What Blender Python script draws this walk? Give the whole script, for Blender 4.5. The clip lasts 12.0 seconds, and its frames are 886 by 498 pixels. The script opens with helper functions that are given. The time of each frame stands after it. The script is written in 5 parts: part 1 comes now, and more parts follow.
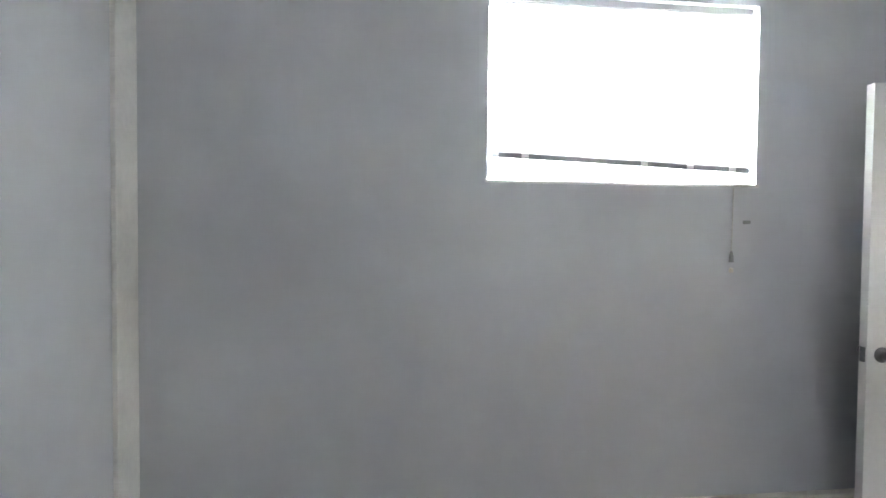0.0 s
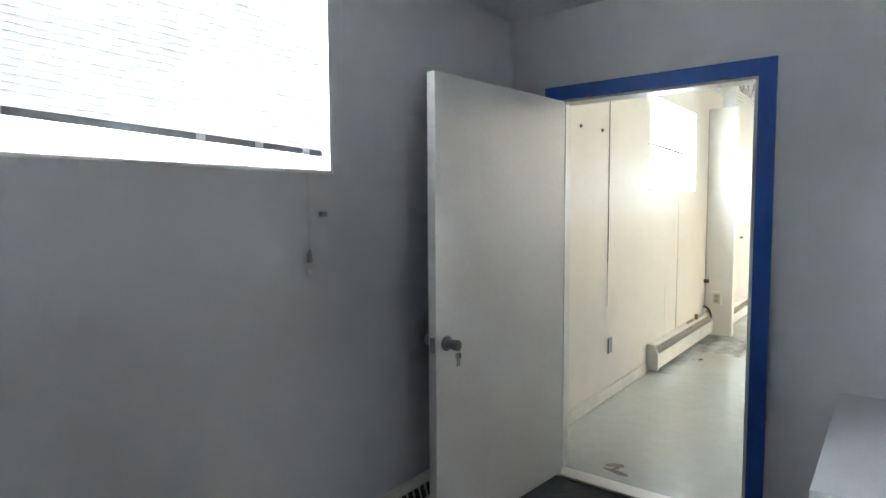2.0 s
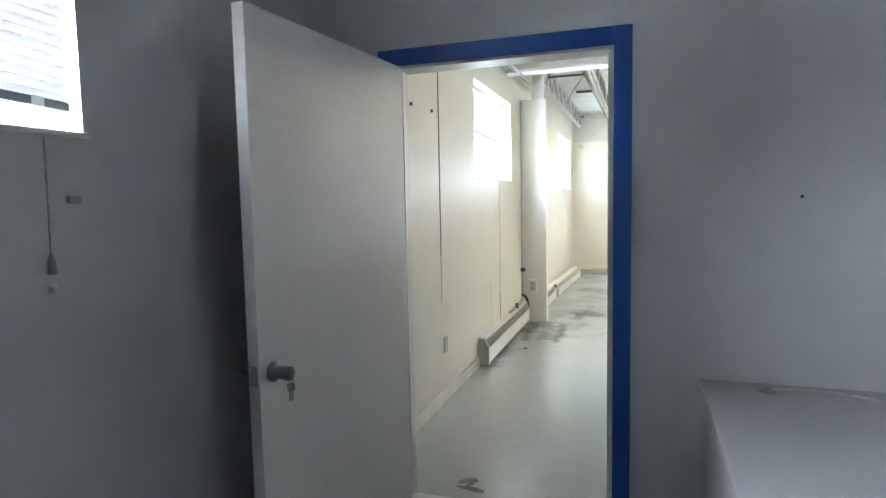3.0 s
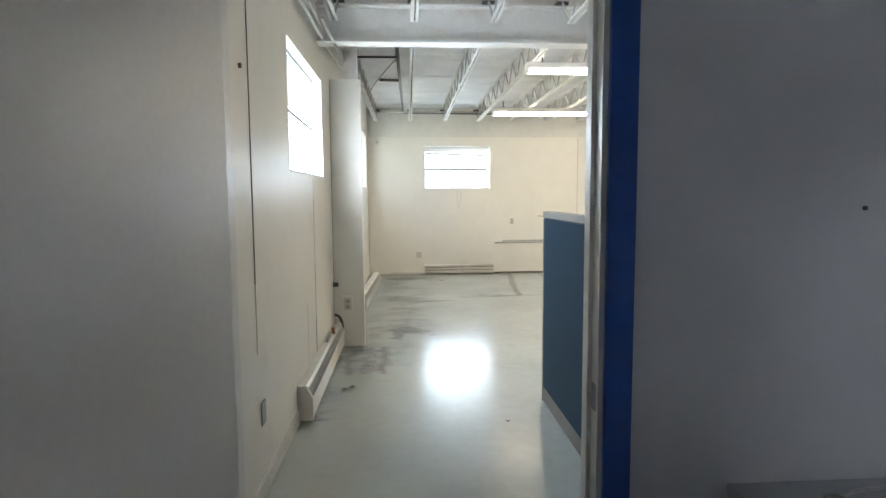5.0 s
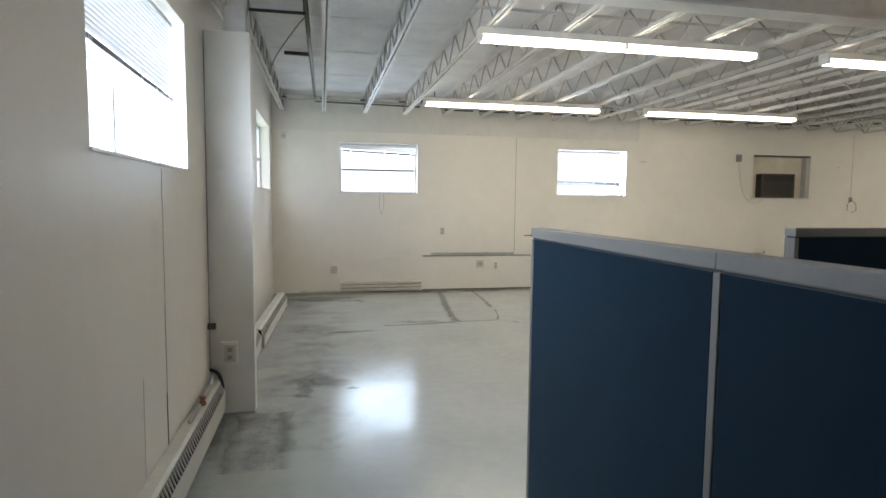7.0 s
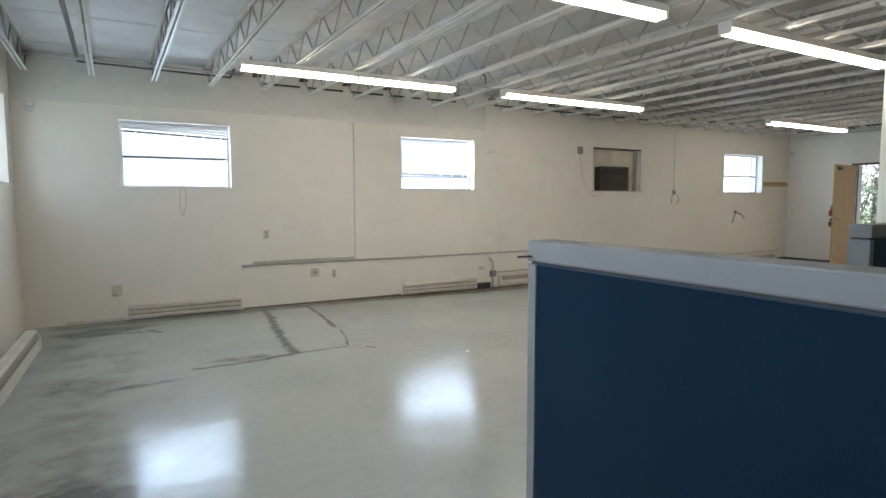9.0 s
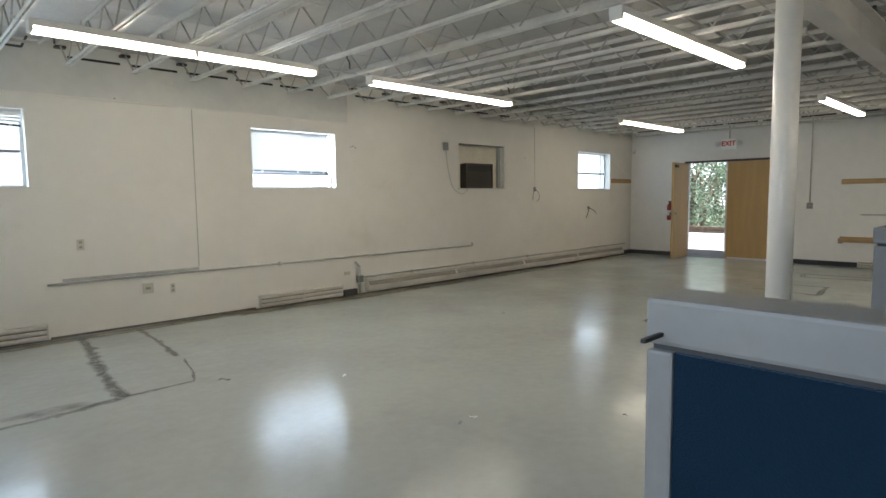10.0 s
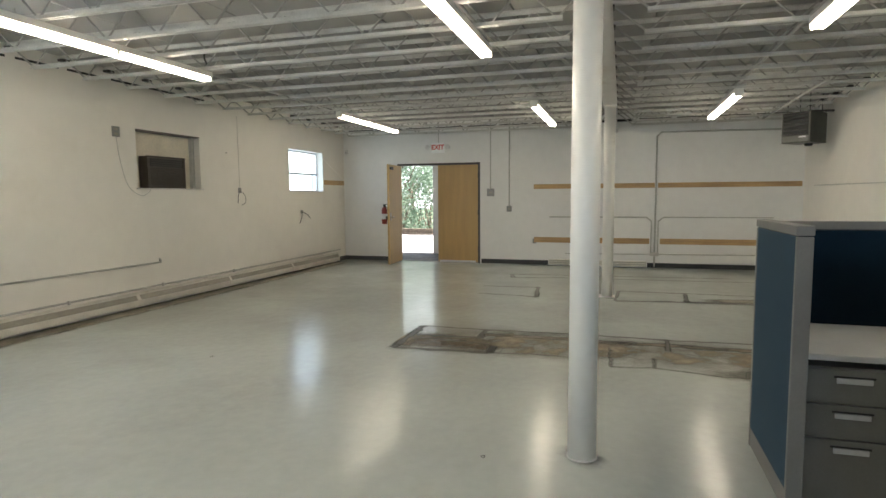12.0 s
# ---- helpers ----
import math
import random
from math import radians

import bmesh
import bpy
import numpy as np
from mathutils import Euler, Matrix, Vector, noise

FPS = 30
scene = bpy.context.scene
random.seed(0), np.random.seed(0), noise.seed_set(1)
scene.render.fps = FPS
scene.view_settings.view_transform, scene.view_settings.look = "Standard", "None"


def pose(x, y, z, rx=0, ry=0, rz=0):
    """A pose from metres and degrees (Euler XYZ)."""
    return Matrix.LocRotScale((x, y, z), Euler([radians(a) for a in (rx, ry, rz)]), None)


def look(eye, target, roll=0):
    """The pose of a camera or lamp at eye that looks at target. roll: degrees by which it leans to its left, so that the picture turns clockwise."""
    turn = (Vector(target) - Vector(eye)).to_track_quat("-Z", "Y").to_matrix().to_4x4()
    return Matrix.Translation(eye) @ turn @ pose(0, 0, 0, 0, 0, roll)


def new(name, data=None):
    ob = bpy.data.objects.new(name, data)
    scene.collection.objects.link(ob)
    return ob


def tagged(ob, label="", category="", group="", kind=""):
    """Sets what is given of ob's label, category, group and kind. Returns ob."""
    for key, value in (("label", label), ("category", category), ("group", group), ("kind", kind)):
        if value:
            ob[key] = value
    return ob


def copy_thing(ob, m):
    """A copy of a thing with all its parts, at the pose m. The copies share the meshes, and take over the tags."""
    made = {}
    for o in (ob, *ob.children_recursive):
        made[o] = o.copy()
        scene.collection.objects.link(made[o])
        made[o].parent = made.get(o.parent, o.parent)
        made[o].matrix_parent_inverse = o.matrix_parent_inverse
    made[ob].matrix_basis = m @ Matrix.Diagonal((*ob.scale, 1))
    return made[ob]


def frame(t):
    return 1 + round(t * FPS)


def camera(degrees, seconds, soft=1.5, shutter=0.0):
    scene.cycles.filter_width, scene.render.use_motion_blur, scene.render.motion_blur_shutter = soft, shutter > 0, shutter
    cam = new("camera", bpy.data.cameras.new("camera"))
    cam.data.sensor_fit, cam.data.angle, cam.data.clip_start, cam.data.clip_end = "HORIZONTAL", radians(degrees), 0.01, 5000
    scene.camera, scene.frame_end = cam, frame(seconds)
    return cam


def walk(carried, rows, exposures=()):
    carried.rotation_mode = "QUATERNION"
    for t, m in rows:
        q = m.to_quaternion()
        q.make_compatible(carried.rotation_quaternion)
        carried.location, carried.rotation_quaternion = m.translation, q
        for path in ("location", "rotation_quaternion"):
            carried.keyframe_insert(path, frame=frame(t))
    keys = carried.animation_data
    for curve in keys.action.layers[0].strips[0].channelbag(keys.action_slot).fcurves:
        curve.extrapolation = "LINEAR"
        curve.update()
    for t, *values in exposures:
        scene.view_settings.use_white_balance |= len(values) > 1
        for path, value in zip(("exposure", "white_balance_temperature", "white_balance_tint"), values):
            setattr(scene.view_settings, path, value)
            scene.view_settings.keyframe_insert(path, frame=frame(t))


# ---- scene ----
cam = camera(74.4, 12.0)
PATH = [
    (0, (2.376, -3.07, 1.398), (0.394, -2.81, 1.336), 0.5),
    (0.5, (2.195, -3.114, 1.453), (0.317, -2.43, 1.372), -0.5),
    (1, (1.947, -3.116, 1.496), (0.26, -2.05, 1.372), -1.0),
    (1.5, (1.846, -2.987, 1.493), (0.357, -1.659, 1.353), -0.6),
    (2, (1.697, -2.872, 1.474), (0.474, -1.296, 1.33), -0.3),
    (2.5, (1.523, -2.709, 1.449), (0.588, -0.947, 1.297), -0.6),
    (3, (1.314, -2.481, 1.427), (0.671, -0.594, 1.263), -1.1),
    (3.5, (1.116, -2.274, 1.416), (0.757, -0.314, 1.248), -0.6),
    (5.5, (0.68, -1.045, 1.462), (0.876, 0.938, 1.281), -0.5),
    (6, (0.695, -0.642, 1.45), (0.952, 1.335, 1.277), -0.4),
    (6.5, (0.708, -0.272, 1.458), (1.028, 1.695, 1.293), 0.2),
    (8.5, (0.878, 1.265, 1.438), (1.687, 3.086, 1.27), 0.2),
    (9, (0.917, 1.611, 1.427), (1.898, 3.345, 1.26), -0.1),
    (9.5, (1.032, 1.966, 1.428), (2.215, 3.571, 1.268), -0.5),
    (10, (1.154, 2.306, 1.438), (2.536, 3.741, 1.261), -0.7),
    (10.5, (1.298, 2.617, 1.439), (2.872, 3.839, 1.268), -1.1),
    (11, (1.606, 2.883, 1.433), (3.33, 3.881, 1.25), -1.2),
    (11.5, (1.88, 3.134, 1.439), (3.716, 3.903, 1.246), -0.6),
    (12, (2.206, 3.345, 1.449), (4.111, 3.927, 1.27), -0.4),
]
EXPOSURE = [(0, 4.95, 7000, 13), (1.0, 4.36, 6950, 13), (1.5, 4.35, 6850, 12), (2.5, 3.75, 6550, 11), (3.5, 3.62, 6330, 10), (5.5, 2.7, 6600, 15), (6.5, 2.46, 6450, 16), (8.5, 2.23, 6050, 15), (9.5, 2.17, 6050, 15), (10.5, 1.93, 6280, 12), (11.5, 2.07, 6350, 12), (12, 2.4, 6280, 12)]
walk(cam, [(t, look(a, b, r)) for t, a, b, r in PATH], EXPOSURE)

# ---- world and light ----
world = bpy.data.worlds.new("sky")
scene.world = world
world.use_nodes = True
wn = world.node_tree
sky = wn.nodes.new("ShaderNodeTexSky")
sky.sky_type, sky.sun_disc = "NISHITA", False
sky.sun_elevation, sky.sun_rotation = radians(52), radians(180)
sky.air_density, sky.dust_density, sky.ozone_density = 1.0, 4.0, 1.0
wn.links.new(sky.outputs[0], wn.nodes["Background"].inputs[0])
wn.nodes["Background"].inputs[1].default_value = 0.09

sun = new("sun", bpy.data.lights.new("sun", "SUN"))
sun.data.energy, sun.data.angle, sun.data.color = 5.0, radians(6), (1.0, 0.96, 0.9)
sun.matrix_basis = look((1, -25, 32), (0, 0, 0))


def window_light(name, x, y, z, w, h, rz, watts):
    """Sky light that comes in through one window's opening."""
    ob = new(name, bpy.data.lights.new(name, "AREA"))
    ob.data.shape, ob.data.size, ob.data.size_y, ob.data.energy = "RECTANGLE", w, h, watts
    ob.data.color = (0.73, 0.865, 1.0)
    ob.matrix_basis = pose(x, y, z, 90, 0, rz)
    return ob


office_light = window_light("window_light_office", -0.19, -1.96, 2.0, 1.217, 0.73, -90, 58)
office_light.data.spread, office_light.data.color = radians(92), (0.82, 0.91, 1.0)
office_light.matrix_basis = pose(-0.19, -1.96, 2.0, 74, 0, -90)
window_light("window_light_west", -0.245, 2.95, 2.02, 1.433, 0.818, -90, 26)
window_light("window_light_corner", -0.245, 8.24, 2.06, 1.76, 0.92, -90, 2.4)
window_light("window_light_north", 5.32, 9.5 + 0.22, 1.966, 1.231, 0.773, 180, 24)
window_light("window_light_end", 12.88, 9.5 + 0.25, 1.956, 1.334, 0.771, 180, 2.5)
window_light("window_light_trees", 1.65, 9.5 + 0.22, 1.968, 1.235, 0.777, 180, 8)


# ---- materials ----
def mat(name, color, rough=0.6, metal=0.0, var=0.08, scale=3.0, fine=60.0, bump=0.0, spec=0.5, rand=0.0, stretch=(1, 1, 1), stain=None, stain_scale=1.0, stain_lo=0.55, stain_hi=0.75):
    m = bpy.data.materials.new(name)
    m.use_nodes = True
    nt = m.node_tree
    b = nt.nodes["Principled BSDF"]
    b.inputs["Roughness"].default_value, b.inputs["Metallic"].default_value = rough, metal
    b.inputs["Specular IOR Level"].default_value = spec
    tc = nt.nodes.new("ShaderNodeTexCoord")
    mp = nt.nodes.new("ShaderNodeMapping")
    mp.inputs["Scale"].default_value = stretch
    nt.links.new(tc.outputs["Object"], mp.inputs[0])
    n1 = nt.nodes.new("ShaderNodeTexNoise")
    n1.inputs["Scale"].default_value, n1.inputs["Detail"].default_value = scale, 5
    n2 = nt.nodes.new("ShaderNodeTexNoise")
    n2.inputs["Scale"].default_value, n2.inputs["Detail"].default_value = fine, 3
    for n in (n1, n2):
        nt.links.new(mp.outputs[0], n.inputs["Vector"])
    add = nt.nodes.new("ShaderNodeMath")
    add.operation = "ADD"
    nt.links.new(n1.outputs["Fac"], add.inputs[0])
    half = nt.nodes.new("ShaderNodeMath")
    half.operation = "MULTIPLY"
    half.inputs[1].default_value = 0.5
    nt.links.new(n2.outputs["Fac"], half.inputs[0])
    nt.links.new(half.outputs[0], add.inputs[1])
    last = add.outputs[0]
    if rand:
        info = nt.nodes.new("ShaderNodeObjectInfo")
        k = nt.nodes.new("ShaderNodeMath")
        k.operation, k.inputs[1].default_value = "MULTIPLY_ADD", rand
        nt.links.new(info.outputs["Random"], k.inputs[0])
        nt.links.new(last, k.inputs[2])
        last = k.outputs[0]
    ramp = nt.nodes.new("ShaderNodeValToRGB")
    lo = [max(0.0, c * (1 - var * 2)) for c in color]
    hi = [min(1.0, c * (1 + var)) for c in color]
    ramp.color_ramp.elements[0].position, ramp.color_ramp.elements[0].color = 0.45, (*lo, 1)
    ramp.color_ramp.elements[1].position, ramp.color_ramp.elements[1].color = 1.05, (*hi, 1)
    nt.links.new(last, ramp.inputs[0])
    out = ramp.outputs[0]
    if stain:
        n3 = nt.nodes.new("ShaderNodeTexNoise")
        n3.inputs["Scale"].default_value, n3.inputs["Detail"].default_value, n3.inputs["Roughness"].default_value = stain_scale, 8, 0.65
        nt.links.new(tc.outputs["Object"], n3.inputs["Vector"])
        r3 = nt.nodes.new("ShaderNodeValToRGB")
        r3.color_ramp.elements[0].position, r3.color_ramp.elements[1].position = stain_lo, stain_hi
        nt.links.new(n3.outputs["Fac"], r3.inputs[0])
        mx = nt.nodes.new("ShaderNodeMix")
        mx.data_type = "RGBA"
        nt.links.new(r3.outputs[0], mx.inputs[0])
        nt.links.new(out, mx.inputs[6])
        mx.inputs[7].default_value = (*stain, 1)
        out = mx.outputs[2]
    nt.links.new(out, b.inputs["Base Color"])
    rr = nt.nodes.new("ShaderNodeMath")
    rr.operation, rr.inputs[1].default_value, rr.inputs[2].default_value = "MULTIPLY_ADD", 0.25 * rough, rough * 0.82
    nt.links.new(n1.outputs["Fac"], rr.inputs[0])
    nt.links.new(rr.outputs[0], b.inputs["Roughness"])
    if bump:
        bp = nt.nodes.new("ShaderNodeBump")
        bp.inputs["Strength"].default_value, bp.inputs["Distance"].default_value = bump, 0.01
        nt.links.new(add.outputs[0], bp.inputs["Height"])
        nt.links.new(bp.outputs[0], b.inputs["Normal"])
    return m


def emit(name, color, strength):
    m = bpy.data.materials.new(name)
    m.use_nodes = True
    b = m.node_tree.nodes["Principled BSDF"]
    b.inputs["Base Color"].default_value = (0.9, 0.9, 0.9, 1)
    b.inputs["Emission Color"].default_value, b.inputs["Emission Strength"].default_value = (*color, 1), strength
    return m


def glass_mat():
    m = bpy.data.materials.new("window_glass")
    m.use_nodes = True
    nt = m.node_tree
    nt.nodes.remove(nt.nodes["Principled BSDF"])
    tr, gl, mx = nt.nodes.new("ShaderNodeBsdfTransparent"), nt.nodes.new("ShaderNodeBsdfGlossy"), nt.nodes.new("ShaderNodeMixShader")
    tr.inputs[0].default_value = (0.9, 0.93, 0.93, 1)
    gl.inputs["Roughness"].default_value = 0.02
    mx.inputs[0].default_value = 0.06
    nt.links.new(tr.outputs[0], mx.inputs[1])
    nt.links.new(gl.outputs[0], mx.inputs[2])
    nt.links.new(mx.outputs[0], nt.nodes["Material Output"].inputs[0])
    return m


def translucent_mat(name, color, amount):
    m = bpy.data.materials.new(name)
    m.use_nodes = True
    nt = m.node_tree
    b = nt.nodes["Principled BSDF"]
    b.inputs["Base Color"].default_value, b.inputs["Roughness"].default_value = (*color, 1), 0.5
    t, mx = nt.nodes.new("ShaderNodeBsdfTranslucent"), nt.nodes.new("ShaderNodeMixShader")
    t.inputs[0].default_value = (*color, 1)
    mx.inputs[0].default_value = amount
    nt.links.new(b.outputs[0], mx.inputs[1])
    nt.links.new(t.outputs[0], mx.inputs[2])
    nt.links.new(mx.outputs[0], nt.nodes["Material Output"].inputs[0])
    return m


M_WALL = mat("hall_wall_paint", (0.84, 0.81, 0.745), 0.45, var=0.03, scale=0.7, fine=5, bump=0.008, stain=(0.68, 0.63, 0.54), stain_scale=0.8, stain_lo=0.62, stain_hi=0.95)
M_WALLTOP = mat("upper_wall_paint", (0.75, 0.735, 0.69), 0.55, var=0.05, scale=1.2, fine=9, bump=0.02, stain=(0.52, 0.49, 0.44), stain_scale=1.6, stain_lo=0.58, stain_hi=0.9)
M_GLOSSWALL = mat("glossy_panel_paint", (0.79, 0.745, 0.67), 0.36, var=0.03, scale=0.7, fine=6, bump=0.012, stain=(0.58, 0.51, 0.40), stain_scale=1.1, stain_lo=0.64, stain_hi=0.95, stretch=(1, 1, 0.5), spec=0.05)
M_EASTWALL = mat("east_wall_paint", (0.84, 0.835, 0.81), 0.5, var=0.03, scale=0.8, fine=7, bump=0.012)
M_OFFICE = mat("office_wall_paint", (0.535, 0.54, 0.55), 0.5, var=0.035, scale=0.9, fine=9, bump=0.012)
M_OFFCEIL = mat("office_ceiling_paint", (0.60, 0.60, 0.60), 0.8, var=0.08, scale=5, fine=80, bump=0.15)
M_DECK = mat("white_roof_deck", (0.68, 0.68, 0.68), 0.8, var=0.10, scale=2.5, fine=50, bump=0.2, stain=(0.42, 0.40, 0.36), stain_scale=1.3, stain_lo=0.6, stain_hi=0.85)


def paint_dimming(m, color, x0, x1):
    """Puts the loss of daylight across the hall into m's colour, ragged, x0 to x1."""
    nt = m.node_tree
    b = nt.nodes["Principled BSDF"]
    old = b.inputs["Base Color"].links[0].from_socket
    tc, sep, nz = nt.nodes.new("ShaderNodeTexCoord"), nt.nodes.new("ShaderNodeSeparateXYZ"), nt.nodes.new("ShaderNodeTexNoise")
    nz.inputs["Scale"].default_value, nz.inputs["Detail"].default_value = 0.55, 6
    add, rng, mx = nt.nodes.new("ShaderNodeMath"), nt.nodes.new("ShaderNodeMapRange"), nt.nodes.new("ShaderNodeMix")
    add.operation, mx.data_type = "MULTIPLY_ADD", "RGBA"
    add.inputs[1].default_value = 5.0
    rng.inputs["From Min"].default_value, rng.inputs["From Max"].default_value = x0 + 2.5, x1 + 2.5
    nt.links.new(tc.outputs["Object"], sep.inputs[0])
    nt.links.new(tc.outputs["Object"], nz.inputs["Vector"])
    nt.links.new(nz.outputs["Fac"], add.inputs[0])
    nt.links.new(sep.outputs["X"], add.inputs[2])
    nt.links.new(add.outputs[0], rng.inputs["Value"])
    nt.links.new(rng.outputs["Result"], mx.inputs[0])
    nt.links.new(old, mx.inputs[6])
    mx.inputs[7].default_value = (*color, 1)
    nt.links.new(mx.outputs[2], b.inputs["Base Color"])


# Deck colour dims away from the west windows; the light falloff is painted in.
paint_dimming(M_DECK, (0.37, 0.36, 0.335), 1.2, 6.5)
M_STEEL = mat("painted_joist_steel", (0.64, 0.63, 0.59), 0.45, var=0.1, scale=4, fine=60, bump=0.05, stain=(0.33, 0.29, 0.24), stain_scale=5, stain_lo=0.60, stain_hi=0.82)
# Darker copy of the joist paint: the web bars' backlit shade in colour.
M_WEB = mat("shaded_web_steel", (0.40, 0.39, 0.36), 0.55, var=0.15, scale=5, fine=60, stain=(0.16, 0.14, 0.12), stain_scale=6, stain_lo=0.55, stain_hi=0.8)
M_BEAM = mat("painted_beam_steel", (0.72, 0.70, 0.67), 0.4, var=0.06, scale=2, fine=40, stain=(0.5, 0.4, 0.34), stain_scale=1.5, stain_lo=0.55, stain_hi=0.8)
M_POST = mat("white_post_paint", (0.90, 0.875, 0.81), 0.35, var=0.025, scale=1.5, fine=12, bump=0.01)
M_FLOOR = mat("painted_concrete", (0.475, 0.50, 0.468), 0.23, var=0.06, scale=0.8, fine=12, bump=0.0, stain=(0.34, 0.345, 0.32), stain_scale=0.9, stain_lo=0.56, stain_hi=1.0)


def wear_gloss(m, lo, hi, scale, wave):
    """Uneven shine and a slow trowelled swell on a painted floor."""
    nt = m.node_tree
    b = nt.nodes["Principled BSDF"]
    tc, nz, rp = nt.nodes.new("ShaderNodeTexCoord"), nt.nodes.new("ShaderNodeTexNoise"), nt.nodes.new("ShaderNodeMapRange")
    nz.inputs["Scale"].default_value, nz.inputs["Detail"].default_value, nz.inputs["Roughness"].default_value = scale, 7, 0.62
    rp.inputs["From Min"].default_value, rp.inputs["From Max"].default_value = 0.36, 0.68
    rp.inputs["To Min"].default_value, rp.inputs["To Max"].default_value = lo, hi
    nt.links.new(tc.outputs["Object"], nz.inputs["Vector"])
    nt.links.new(nz.outputs["Fac"], rp.inputs["Value"])
    nt.links.new(rp.outputs["Result"], b.inputs["Roughness"])
    sw, bp = nt.nodes.new("ShaderNodeTexNoise"), nt.nodes.new("ShaderNodeBump")
    sw.inputs["Scale"].default_value, sw.inputs["Detail"].default_value = 5.0, 4
    bp.inputs["Strength"].default_value, bp.inputs["Distance"].default_value = wave, 0.02
    nt.links.new(tc.outputs["Object"], sw.inputs["Vector"])
    nt.links.new(sw.outputs["Fac"], bp.inputs["Height"])
    nt.links.new(bp.outputs[0], b.inputs["Normal"])


wear_gloss(M_FLOOR, 0.15, 0.265, 1.3, 0.15)
M_CARPET = mat("dark_carpet", (0.045, 0.048, 0.055), 0.95, var=0.3, scale=30, fine=300, bump=0.6)
M_DOORWHITE = mat("white_door_paint", (0.72, 0.71, 0.69), 0.45, var=0.04, scale=2, fine=50, bump=0.03)
M_BLUE = mat("blue_trim_paint", (0.007, 0.072, 0.32), 0.35, var=0.12, scale=6, fine=50, bump=0.06)
M_JAMB = mat("white_jamb_paint", (0.70, 0.68, 0.64), 0.4, var=0.06, scale=6, fine=50)
M_FABRIC = mat("blue_panel_fabric", (0.005, 0.017, 0.031), 0.9, var=0.10, scale=3, fine=400, bump=0.35, spec=0.1)
fb = M_FABRIC.node_tree.nodes["Principled BSDF"]
fb.inputs["Sheen Weight"].default_value, fb.inputs["Sheen Roughness"].default_value, fb.inputs["Sheen Tint"].default_value = 0.36, 0.4, (0.46, 0.67, 0.84, 1)
M_CAP = mat("grey_panel_trim", (0.20, 0.192, 0.176), 0.55, spec=0.3, var=0.05, scale=5, fine=60)
M_GREYMETAL = mat("grey_drawer_metal", (0.19, 0.185, 0.165), 0.4, var=0.06, scale=5, fine=90)
M_LAMINATE = mat("light_grey_laminate", (0.55, 0.55, 0.54), 0.4, var=0.05, scale=4, fine=90)
M_HEATER = mat("cream_heater_enamel", (0.71, 0.68, 0.605), 0.35, var=0.08, scale=4, fine=40, stain=(0.40, 0.30, 0.20), stain_scale=3, stain_lo=0.62, stain_hi=0.85)
# Grey for heater recesses and sockets; the recess shade is in the colour.
M_DAMPER = mat("recess_shade_grey", (0.36, 0.335, 0.28), 0.5, var=0.12, scale=3, fine=30)
M_COUNTER = mat("grey_counter_laminate", (0.36, 0.365, 0.375), 0.4, var=0.05, scale=3, fine=60)
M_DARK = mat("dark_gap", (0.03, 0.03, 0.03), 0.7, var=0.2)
M_BLACKBASE = mat("black_rubber_base", (0.045, 0.048, 0.05), 0.5, var=0.2, scale=5)
M_WOOD = mat("golden_oak_door", (0.52, 0.345, 0.14), 0.38, var=0.06, scale=2, fine=20, bump=0.02, stretch=(6, 6, 0.5))
M_PINE = mat("pine_board", (0.52, 0.34, 0.16), 0.6, var=0.2, scale=4, fine=50, bump=0.05, stretch=(4, 0.4, 6))
M_FRAME = mat("dark_door_frame", (0.06, 0.055, 0.05), 0.45, var=0.15, scale=5)
M_CHROME = mat("brushed_chrome", (0.55, 0.55, 0.56), 0.25, 1.0, var=0.06)
M_KNOB = mat("dull_knob_chrome", (0.24, 0.24, 0.25), 0.3, 1.0, var=0.1)
M_ALU = mat("window_aluminium", (0.72, 0.73, 0.74), 0.35, 0.3, var=0.05)
M_BRONZE = mat("dark_window_bar", (0.25, 0.26, 0.27), 0.4, 0.3, var=0.06)
M_GLASS = glass_mat()
M_BLIND = translucent_mat("white_blind_vinyl", (0.62, 0.63, 0.64), 0.005)
M_HALLBLIND = translucent_mat("white_hall_blind_vinyl", (0.82, 0.81, 0.80), 0.022)
M_RAIL = mat("blind_rail_grey", (0.16, 0.165, 0.18), 0.4, var=0.1)
M_TUBE = emit("lit_fluorescent_tube", (1.0, 0.885, 0.675), 3.55)
M_CONDUIT = mat("painted_conduit", (0.52, 0.51, 0.47), 0.4, var=0.08, scale=8)
M_DARKPIPE = mat("dark_pipe", (0.10, 0.095, 0.09), 0.5, 0.3, var=0.15, scale=8)
M_PLATE = mat("switch_plate_plastic", (0.62, 0.58, 0.48), 0.4, var=0.05)
M_GREYPLATE = mat("steel_cover_plate", (0.30, 0.30, 0.29), 0.4, 0.6, var=0.08)
M_AC = mat("brown_grille_plastic", (0.052, 0.040, 0.029), 0.45, var=0.2, scale=8)
M_ACDARK = mat("grille_shadow_plastic", (0.006, 0.006, 0.006), 0.5, var=0.2)
M_PLY = mat("cream_plywood_infill", (0.82, 0.75, 0.61), 0.6, var=0.1, scale=2, fine=40)
M_EXITFACE = emit("lit_sign_face", (1.0, 0.93, 0.85), 0.012)
M_SIGN = mat("white_sign_plastic", (0.75, 0.74, 0.72), 0.4, var=0.04)
M_RED = mat("red_letters", (0.65, 0.04, 0.03), 0.5, var=0.05)
M_REDCAN = mat("red_can_paint", (0.27, 0.03, 0.025), 0.3, var=0.08)
